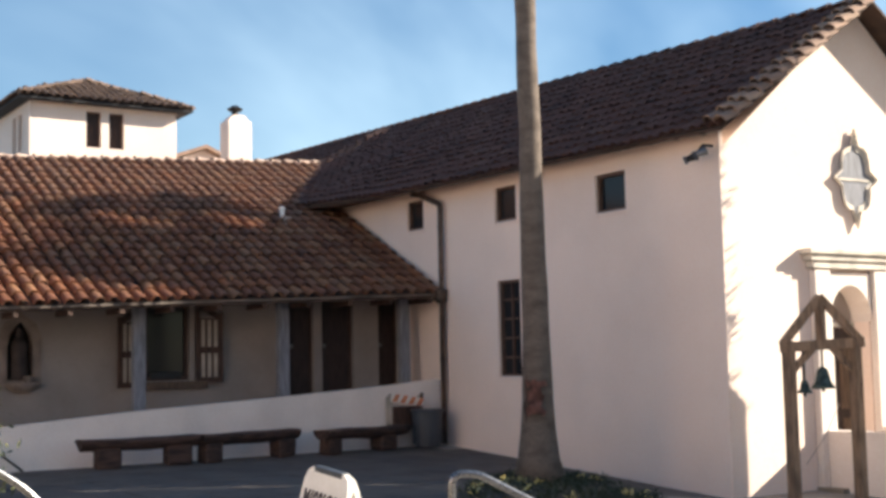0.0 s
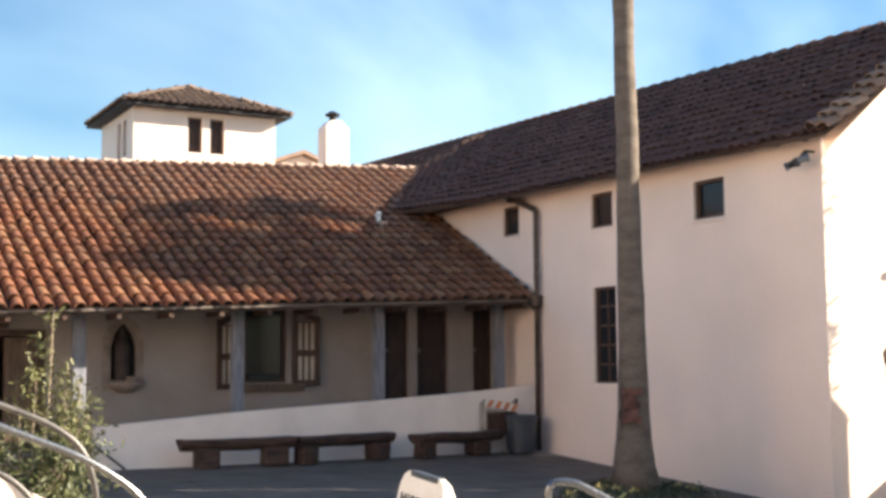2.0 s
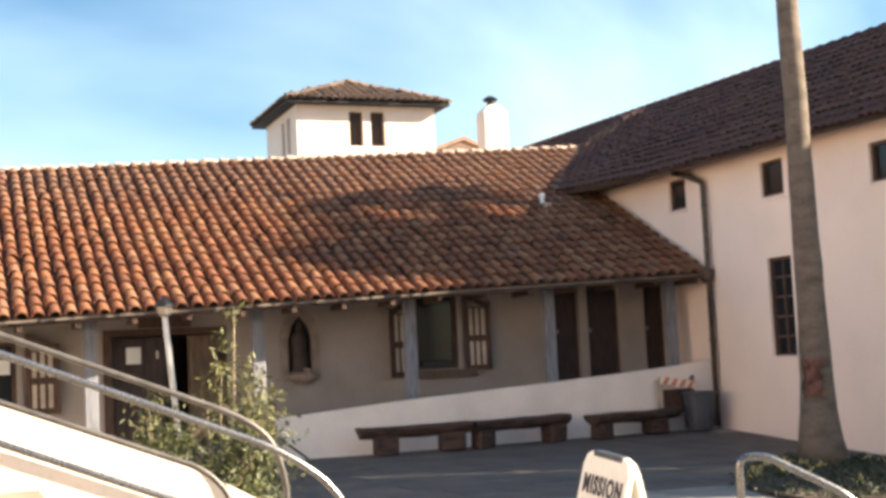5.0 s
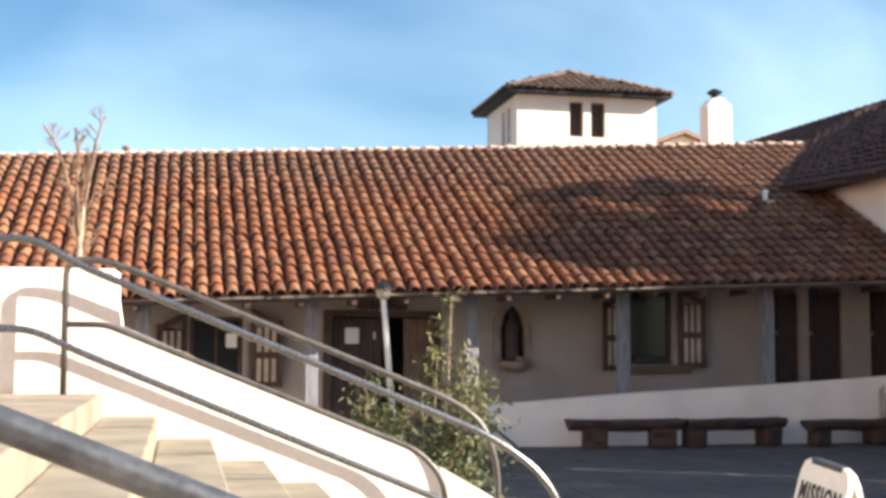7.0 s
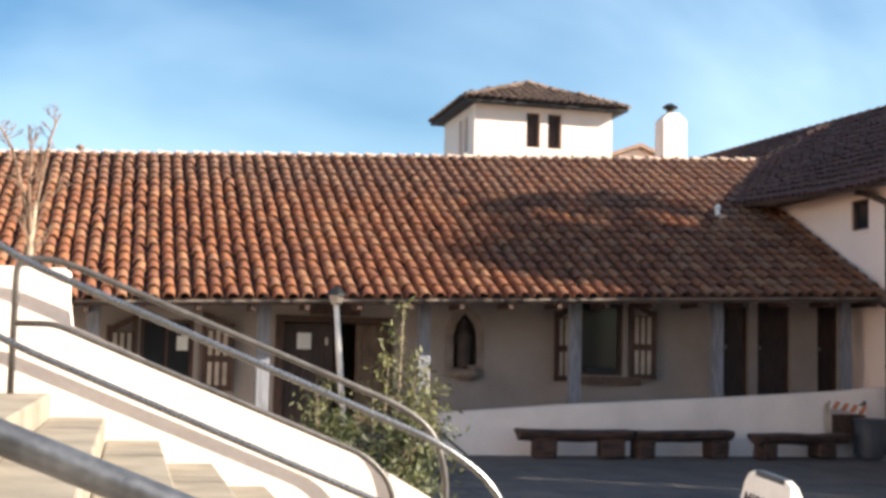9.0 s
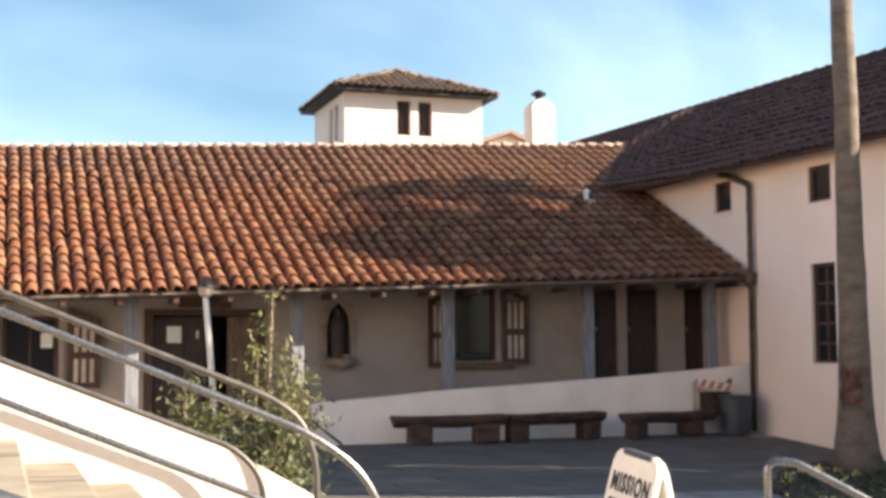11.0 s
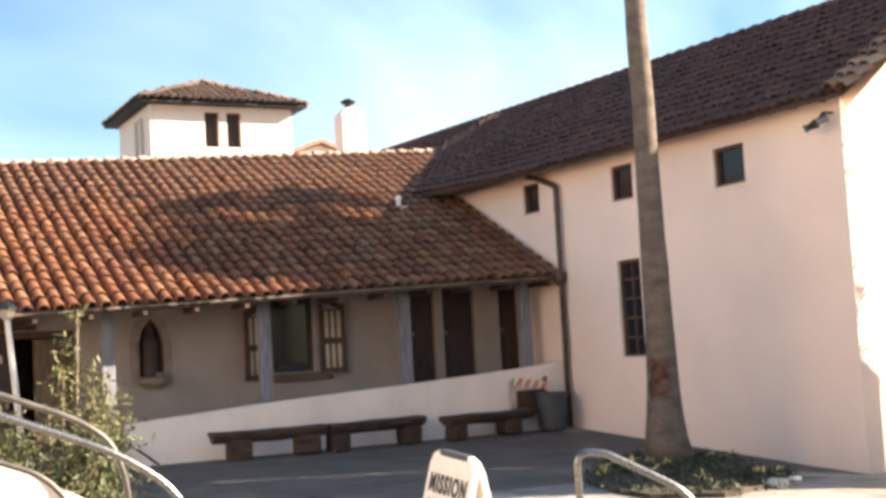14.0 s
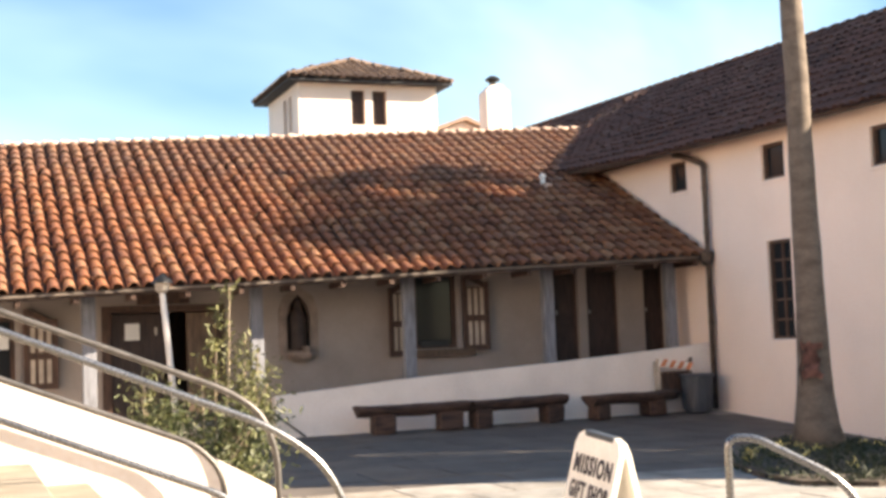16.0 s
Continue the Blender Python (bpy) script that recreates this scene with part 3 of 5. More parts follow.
def bell_frame():
    base = (0.3, -9.4, -0.45)
    thing = root("bell_frame", base, "weathered timber bell frame with two bronze bells", "bell frame")
    a, b = Vector((-0.09, -9.18, 0)), Vector((0.76, -9.66, 0))
    along = (b - a).normalized()

    def bar(name, p, q, t, parent=thing):
        p, q = Vector(p), Vector(q)
        m = look(p, q)
        return part(name, box(-t / 2, t / 2, -t / 2, t / 2, -(q - p).length, 0, 0.008, m=m), "wood_bell", parent)

    for p in (a, b):
        bar("post", p + Vector((0, 0, -0.5)), p + Vector((0, 0, 1.86)), 0.13)
    bar("cross_beam", a - along * 0.1 + Vector((0, 0, 1.78)), b + along * 0.12 + Vector((0, 0, 1.84)), 0.13)
    mid = (a + b) / 2
    bar("roof_rafter", a - along * 0.08 + Vector((0, 0, 1.83)), mid + Vector((0, 0, 2.5)), 0.1)
    bar("roof_rafter", b + along * 0.08 + Vector((0, 0, 1.87)), mid + Vector((0, 0, 2.5)), 0.1)
    bar("king_post", mid + Vector((0, 0, 1.8)), mid + Vector((0, 0, 2.45)), 0.1)
    bar("brace", a + Vector((0, 0, 1.4)), a + along * 0.35 + Vector((0, 0, 1.75)), 0.08)
    bar("brace", b + Vector((0, 0, 1.4)), b - along * 0.35 + Vector((0, 0, 1.78)), 0.08)
    for d, z, s in ((0.50, 1.18, 1.0), (0.22, 1.12, 0.62)):
        p = a.lerp(b, d)
        bell = part("bell", lathe([(0.17 * s, 0), (0.175 * s, 0.02), (0.12 * s, 0.09 * s), (0.095 * s, 0.2 * s), (0.08 * s, 0.27 * s), (0.03 * s, 0.31 * s)], (p.x, p.y, z), 18), "bronze", thing, "green-patinated bronze bell", True)
        part("clapper", lathe([(0.01, -0.03), (0.025, -0.01), (0.02, 0.02)], (p.x, p.y, z - 0.02), 10), "black", bell)
        part("hanger", tube([(p.x, p.y, z + 0.29 * s), (p.x, p.y, 1.76)], 0.018, 8), "black", bell)
    part("bell_rope", tube([(mid.x + 0.2, mid.y - 0.1, 0.95), (mid.x, mid.y, 0.5), (a.x + 0.15, a.y - 0.1, 0.1)], 0.006, 6), "wood_pale", thing)


bell_frame()


def floodlight():
    thing = root("floodlight", (-0.05, -7.95, 4.85), "pair of small metal floodlights on a bracket under the eave", "light fixture")
    part("bracket", tube([(0.0, -7.75, 4.95), (-0.2, -7.75, 4.95), (-0.3, -7.75, 4.85)], 0.02, 8), "black", thing)
    for y, dz, paint in ((-7.88, 0.05, "metal_rail"), (-7.68, 0.0, "black")):
        m = look((-0.3, y, 4.78 + dz), (-1.3, y + 0.5, 4.3))
        lamp = part("lamp_head", lathe([(0.045, 0), (0.055, 0.1), (0.075, 0.17), (0.078, 0.19)], (0, 0, -0.17), 14), paint, thing, smooth=True)
        lamp.matrix_basis = m
        face = part("lens", lathe([(0.068, 0), (0.068, 0.01)], (0, 0, -0.18), 14), "bin_grey", lamp)
        face.matrix_parent_inverse = Matrix.Identity(4)


floodlight()


def downpipe():
    thing = root("downpipe", (-0.12, -0.15, 0), "brown downpipe with a rainwater head on the church corner", "pipe")
    path = rounded([(-0.12, -0.15, 0.02), (-0.12, -0.15, 4.9), (-0.22, 0.5, 5.17), (-0.3, 0.66, 5.2)], 0.1)
    part("pipe", tube(path, 0.055, 12), "pipe", thing, smooth=True)
    bm = bmesh.new()
    lathe([(0.075, 0), (0.125, 0.08), (0.145, 0.22), (0.15, 0.27), (0.07, 0.31)], (-0.15, -0.15, 2.86), 12, bm)
    part("rainwater_head", bm, "pipe", thing)
    for z in (0.6, 1.7, 3.5, 4.4):
        part("clip", lathe([(0.066, 0), (0.066, 0.05)], (-0.12, -0.15, z), 12), "pipe", thing)


downpipe()

# ---- wing with the arcade ----
WY = 1.7
HOLES = [(-14.15, -13.2, 1.1, 2.28), (-11.56, -9.63, 0.0, 2.3), (-8.33, -7.85, 1.45, 2.58), (-5.74, -4.85, 1.42, 2.9), (-2.67, -2.11, 0.9, 3.02), (-1.91, -1.16, 0.95, 3.06), (-0.55, -0.06, 1.0, 3.08)]
# Part of this wall's shade is in its stucco colour.
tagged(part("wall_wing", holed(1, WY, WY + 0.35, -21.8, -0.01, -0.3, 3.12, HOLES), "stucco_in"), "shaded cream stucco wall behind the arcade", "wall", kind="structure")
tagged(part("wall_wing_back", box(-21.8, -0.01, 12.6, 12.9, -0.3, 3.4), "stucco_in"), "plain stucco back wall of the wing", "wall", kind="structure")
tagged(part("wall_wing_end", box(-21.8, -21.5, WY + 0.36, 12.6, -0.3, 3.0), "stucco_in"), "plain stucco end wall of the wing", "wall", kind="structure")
# Dark brown sheet stands for the unlit depth of the rooms.
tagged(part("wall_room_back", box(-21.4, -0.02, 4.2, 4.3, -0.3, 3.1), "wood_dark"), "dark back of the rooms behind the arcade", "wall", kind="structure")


def floor_at(x):
    return max(0.03, min(1.05, 1.0 + 0.09 * (x + 2)))


tagged(part("floor_arcade", prism([(-0.02, -0.3), (-0.02, 1.05), (-1.5, 1.04), (-6, 0.64), (-12.8, 0.03), (-16, 0.03), (-16, -0.3)], 1, 0.2, WY), "ground"), "sloping concrete floor of the arcade", "floor", kind="structure")
tagged(part("parapet", prism([(-9.0, -0.2), (-0.02, -0.2), (-0.02, 1.33), (-1.3, 1.22), (-3.62, 1.07), (-6.7, 0.90), (-9.0, 0.72)], 1, 0.0, 0.2), "stucco_low"), "low white stucco parapet rising along the ramp", "parapet", kind="structure")


def wing_roof():
    thing = root("wing_roof", (-9, 7.5, 6.4), "orange clay barrel tile roof, grey and weathered towards the ridge", "roof", kind="structure")
    hip = lambda y: -22.3 + (y + 0.1) * 0.47  # noqa: E731
    bm = bmesh.new()
    outline = [(hip(-0.05), -0.05), (-0.01, -0.05), (-0.01, 4.35), (0.6, 5.6), (1.35, 7.5), (hip(7.5), 7.5)]
    top = [bm.verts.new((x, y, wing_z(x, y))) for x, y in outline]
    low = [bm.verts.new((x, y, wing_z(x, y) - 0.12)) for x, y in outline]
    bm.faces.new(top)
    bm.faces.new(low[::-1])
    for k in range(6):
        bm.faces.new((top[k], low[k], low[(k + 1) % 6], top[(k + 1) % 6]))
    part("roof_deck", bm, "underroof", thing)
    bm = bmesh.new()
    vs = [bm.verts.new(p) for p in ((hip(7.5), 7.5, wing_z(hip(7.5), 7.5)), (1.3, 7.5, wing_z(1.3, 7.5)), (1.3, 13.3, 3.7), (-22.0, 13.3, 2.9))]
    bm.faces.new(vs)
    vs2 = [bm.verts.new(p) for p in ((hip(-0.05), -0.05, wing_z(hip(-0.05), -0.05)), (hip(7.5), 7.5, wing_z(hip(7.5), 7.5)), (-22.0, 13.3, 2.9))]
    bm.faces.new(vs2)
    bmesh.ops.solidify(bm, geom=bm.faces, thickness=0.1)
    part("rear_slope", bm, "tiles", thing)
    near, far = [], []
    s = math.hypot(1, 0.5)
    for c in range(91):
        x0 = -22.3 + c * 0.26
        wob = random.uniform(-0.01, 0.01)
        for k in range(22):
            y = -0.14 + k * 0.40 / s + random.uniform(-0.025, 0.025)
            x = x0 + wob + random.uniform(-0.012, 0.012)
            if y > 7.3 or x < hip(y) or (x > -0.1 and y < 4.4) or (x > -0.4 and church_z(x, y) + 0.05 > wing_z(x, y) and y > 4.0):
                continue
            gx, gy = 0.036 + 0.0018 * (y + 0.5), 0.5 + 0.0018 * x
            u = np.array([1, 0, gx]) / math.hypot(1, gx)
            v = np.array([0, 1, gy]) / math.hypot(1, gy)
            w = np.cross(u, v)
            a = random.gauss(0, 0.035)
            spot = ((x, y, wing_z(x, y) + random.uniform(-0.004, 0.014)), u * math.cos(a) + v * math.sin(a), v * math.cos(a) - u * math.sin(a), w)
            (near if -13.3 < x < -6.8 and k < 12 else far).append(spot)
    tagged(finish("roof_tiles", tile_field(far), "tiles", thing, smooth=False), kind="stuff")
    return thing, near


roof_thing, NEAR_TILES = wing_roof()


def ridge_caps():
    me = tile_field([((0, 0, 0), np.array([0, -1.0, 0]), np.array([1.0, 0, 0]), np.array([0, 0, 1.0]))])
    me.materials.append(M["mortar"])
    for k in range(50):
        x = -18.7 + 0.4 * k
        ob = new("ridge_tile", me)
        ob.parent, ob.matrix_parent_inverse = roof_thing, world_of(roof_thing).inverted()
        ob.matrix_basis = Matrix.Translation((x, 7.5, wing_z(x, 7.5) - 0.0)) @ Matrix.Diagonal((1, 1.3, 0.7, 1))


ridge_caps()


def eave_timber():
    thing = root("eave_beam", (-8, 0.1, 2.8), "long grey timber eave beam with rafter ends", "beam", kind="structure")
    bm = bmesh.new()
    for x0, x1 in ((-22, -12), (-12, -0.03)):
        vs = [bm.verts.new((x, y, wing_z(x, 0.82) - d)) for y in (0.74, 0.9) for x in (x0, x1) for d in (0.13, 0.29)]
        for f in ((0, 1, 3, 2), (4, 6, 7, 5), (0, 2, 6, 4), (1, 5, 7, 3), (0, 4, 5, 1), (2, 3, 7, 6)):
            bm.faces.new([vs[i] for i in f])
    part("beam", bm, "wood_dark", thing)
    bm = bmesh.new()
    vs = [bm.verts.new((x, y, wing_z(x, 0.0) - d)) for y in (-0.10, -0.06) for x in (-22.2, -0.03) for d in (0.05, 0.09)]
    for f in ((0, 1, 3, 2), (4, 6, 7, 5), (0, 2, 6, 4), (1, 5, 7, 3), (0, 4, 5, 1), (2, 3, 7, 6)):
        bm.faces.new([vs[i] for i in f])
    part("fascia", bm, "fascia", thing, "pale weathered fascia board")
    for k in range(24):
        x = -21.5 + k * 0.92
        z = wing_z(x, 0) - 0.13
        part("rafter_tail", box(x - 0.04, x + 0.04, -0.04, 0.74, z - 0.1, z), "wood_dark", thing)


eave_timber()


def arcade_post(x):
    z0, z1 = floor_at(x), wing_z(x, 0.82) - 0.28
    thing = root("arcade_post", (x, 0.82, z0), "square grey-blue painted timber arcade post", "post", "arcade posts")
    part("shaft", box(x - 0.115, x + 0.115, 0.74, 0.9, z0, z1, 0.012), "post_grey", thing)
    part("corbel", prism([(x - 0.24, z1), (x + 0.24, z1), (x + 0.13, z1 - 0.12), (x - 0.13, z1 - 0.12)], 1, 0.76, 0.88), "post_grey", thing)


for x in (-0.45, -3.25, -6.18, -9.1, -12.03, -14.95, -17.8):
    arcade_post(x)


def casement(x0, x1, z0, z1, name, label, inner):
    thing = root(name, ((x0 + x1) / 2, WY, z0), label, "window", kind="structure")
    t = 0.07
    bm = bmesh.new()
    box(x0, x0 + t, WY + 0.05, WY + 0.13, z0, z1, bm=bm)
    box(x1 - t, x1, WY + 0.05, WY + 0.13, z0, z1, bm=bm)
    box(x0 + t, x1 - t, WY + 0.05, WY + 0.13, z1 - t, z1, bm=bm)
    box(x0 + t, x1 - t, WY + 0.05, WY + 0.13, z0, z0 + t, bm=bm)
    part("window_frame", bm, "wood_dark", thing)
    part("pane", box(x0 + t, x1 - t, WY + 0.1, WY + 0.106, z0 + t, z1 - t), "glass", thing)
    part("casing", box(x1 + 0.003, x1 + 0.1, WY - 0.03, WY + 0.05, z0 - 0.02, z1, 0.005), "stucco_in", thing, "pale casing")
    part("window_sill", box(x0 - 0.1, x1 + 0.35, WY - 0.14, WY + 0.05, z0 - 0.17, z0 - 0.02, 0.01), "wood_mid", thing, "brown timber sill")
    if inner:
        part("ornament", box(x0 + 0.12, x1 - 0.15, WY + 0.02, WY + 0.09, z0 + 0.03, z0 + 0.16, 0.02), "black", thing)
    return thing


casement(-5.74, -4.85, 1.42, 2.9, "window_5", "dark glazed window with a brown sill under the arcade", True)
side_window = casement(-14.15, -13.2, 1.1, 2.28, "window_6", "dark glazed window with a brown sill beside the doors", False)
part("notice", box(-13.5, -13.3, WY + 0.085, WY + 0.09, 1.72, 1.98), "paper", side_window, "white paper notice behind the glass")
part("mullion", box(-13.7, -13.66, WY + 0.06, WY + 0.09, 1.17, 2.21), "wood_dark", side_window)


def shutter(x0, x1, z0, z1, high_right, yaw):
    """A timber shutter with a slanting head, three pale slats above and three below."""
    hinge = (x1 if high_right else x0, WY - 0.02, z0)
    thing = root("window_shutter", hinge, "open dark brown timber shutter with pale vertical slats", "shutter", "window shutters")
    cut = 0.2
    tl, tr = (z1 - cut, z1) if high_right else (z1, z1 - cut)
    f = 0.085
    y0, y1 = WY - 0.07, WY - 0.025
    bm = bmesh.new()
    prism([(x0, z0), (x0 + f, z0), (x0 + f, tl), (x0, tl)], 1, y0, y1, bm)
    prism([(x1 - f, z0), (x1, z0), (x1, tr), (x1 - f, tr)], 1, y0, y1, bm)
    prism([(x0 + f, z0), (x1 - f, z0), (x1 - f, z0 + f), (x0 + f, z0 + f)], 1, y0, y1, bm)
    zm = z0 + (z1 - z0) * 0.38
    prism([(x0 + f, zm), (x1 - f, zm), (x1 - f, zm + f), (x0 + f, zm + f)], 1, y0, y1, bm)
    prism([(x0 + f, tl - 0.13), (x1 - f, tr - 0.13), (x1 - f, tr - 0.01), (x0 + f, tl - 0.01)], 1, y0, y1, bm)
    part("frame", bm, "wood_dark", thing)
    part("backing", prism([(x0 + f, z0 + f), (x1 - f, z0 + f), (x1 - f, min(tl, tr) - 0.1), (x0 + f, min(tl, tr) - 0.1)], 1, y1 - 0.01, y1), "wood_dark", thing)
    n = 3
    w = (x1 - x0 - 2 * f) / n
    for k in range(n):
        a = x0 + f + k * w + w * 0.22
        b = a + w * 0.56
        part("slat", box(a, b, y0 + 0.012, y0 + 0.03, z0 + f + 0.02, zm - 0.02), "wood_pale", thing)
        part("slat", box(a, b, y0 + 0.012, y0 + 0.03, zm + f + 0.02, min(tl, tr) - 0.13), "wood_pale", thing)
    thing.rotation_euler = (0, 0, radians(yaw))
    return thing


shutter(-6.34, -5.80, 1.3, 2.84, True, 12)
shutter(-4.72, -4.18, 1.36, 2.92, False, -12)
shutter(-14.75, -14.2, 0.98, 2.34, True, 10)
shutter(-13.05, -12.47, 1.0, 2.42, False, -10)


def doors():
    entry = root("door_1", (-10.6, WY + 0.1, 0.12), "double brown plank entrance door, one leaf ajar, with a paper notice", "door", kind="structure")
    bm = bmesh.new()
    box(-11.72, -11.56, WY - 0.03, WY + 0.2, 0.05, 2.42, bm=bm)
    box(-9.63, -9.5, WY - 0.03, WY + 0.2, 0.05, 2.42, bm=bm)
    box(-11.56, -9.63, WY - 0.03, WY + 0.2, 2.3, 2.42, bm=bm)
    part("door_frame", bm, "wood_dark", entry)
    leaf = part("door_leaf", box(-11.55, -10.62, WY + 0.06, WY + 0.12, 0.1, 2.28, 0.008), "wood_door", entry)
    for k in range(5):
        x = -11.54 + k * 0.185
        part("plank", box(x, x + 0.178, WY + 0.04, WY + 0.065, 0.12, 2.26, 0.004), "wood_door", leaf)
    part("notice", box(-11.31, -11.05, WY + 0.03, WY + 0.036, 1.8, 2.1), "paper", leaf, "white paper notice")
    part("door_handle", box(-10.78, -10.74, WY - 0.01, WY + 0.04, 1.88, 2.02, 0.01), "trim_stone", leaf)
    leaf2 = part("door_leaf", box(-10.2, -9.64, WY + 0.02, WY + 0.08, 0.12, 2.28, 0.008), "wood_mid", entry)
    for k in range(3):
        x = -10.19 + k * 0.185
        part("plank", box(x, x + 0.178, WY + 0.0, WY + 0.025, 0.14, 2.26, 0.004), "wood_mid", leaf2)
    tagged(part("name_board", box(-11.1, -10.15, WY - 0.08, WY - 0.003, 2.44, 2.66, 0.01), "wood_dark"), "dark wooden name board above the entrance door", "sign")
    for name, x0, x1, z1 in (("door_2", -2.67, -2.11, 3.02), ("door_3", -1.91, -1.16, 3.06), ("door_4", -0.55, -0.06, 3.08)):
        d = root(name, ((x0 + x1) / 2, WY + 0.1, floor_at(x0)), "dark brown panelled wooden door under the arcade", "door", "arcade doors", "structure")
        leaf = part("door_leaf", box(x0 + 0.03, x1 - 0.03, WY + 0.14, WY + 0.19, floor_at(x0), z1 - 0.03, 0.006), "wood_door", d)
        part("door_frame", holed(1, WY + 0.1, WY + 0.2, x0 + 0.001, x1 - 0.001, floor_at(x0), z1 - 0.001, [(x0 + 0.04, x1 - 0.04, floor_at(x0), z1 - 0.04)]), "wood_dark", d)
        for z0, zz in ((floor_at(x0) + 0.2, floor_at(x0) + 0.9), (floor_at(x0) + 1.05, z1 - 0.2)):
            part("panel", box(x0 + 0.13, x1 - 0.13, WY + 0.125, WY + 0.145, z0, zz, 0.008), "wood_door", leaf)
        part("door_handle", lathe([(0.012, -0.05), (0.03, -0.02), (0.03, 0.02), (0.012, 0.05)], (x0 + 0.1, WY + 0.11, 2.05), 10), "metal_rail", leaf)


doors()


def niche():
    thing = root("wall_niche", (-8.1, WY, 1.45), "pointed wall niche with a brown plaster surround and ledge", "niche", kind="structure")
    def arch(w, z0, z1, c=-8.09):
        return [(c - w, z0), (c + w, z0), (c + w, z1 - 0.45), (c + w * 0.75, z1 - 0.2), (c, z1), (c - w * 0.75, z1 - 0.2), (c - w, z1 - 0.45)]
    o, i = arch(0.38, 1.32, 2.72), arch(0.235, 1.5, 2.56)
    bm = bmesh.new()
    rows = [[bm.verts.new((p[0], y, p[1])) for p in ring] for ring, y in ((o, WY + 0.02), (o, WY - 0.03), (i, WY - 0.03), (i, WY + 0.3))]
    for a, b in zip(rows, rows[1:]):
        for k in range(7):
            bm.faces.new((a[k], a[(k + 1) % 7], b[(k + 1) % 7], b[k]))
    part("surround", bm, "niche_plaster", thing, "brownish plaster surround")
    part("recess_back", prism(arch(0.26, 1.46, 2.6), 1, WY + 0.28, WY + 0.3), "wood_mid", thing)
    part("ledge", lathe([(0.12, 0), (0.26, 0.08), (0.3, 0.14), (0.3, 0.18)], (-8.05, WY - 0.02, 1.27), 18), "niche_plaster", thing)
    prof = [(0.15, 0), (0.17, 0.05), (0.15, 0.4), (0.17, 0.62), (0.13, 0.72), (0.075, 0.76), (0.09, 0.85), (0.07, 0.94), (0.02, 1.0)]
    tagged(part("statue", lathe(prof, (-8.09, WY + 0.1, 1.5), 16), "figure", None, smooth=True), "dark robed statue standing in the wall niche", "statue")
    tagged(part("flower_pot", lathe([(0.06, 0), (0.09, 0.1), (0.1, 0.12), (0.085, 0.12)], (-7.97, WY - 0.12, 1.45), 14), "niche_plaster"), "small clay pot on the ledge of the niche", "pot")


niche()


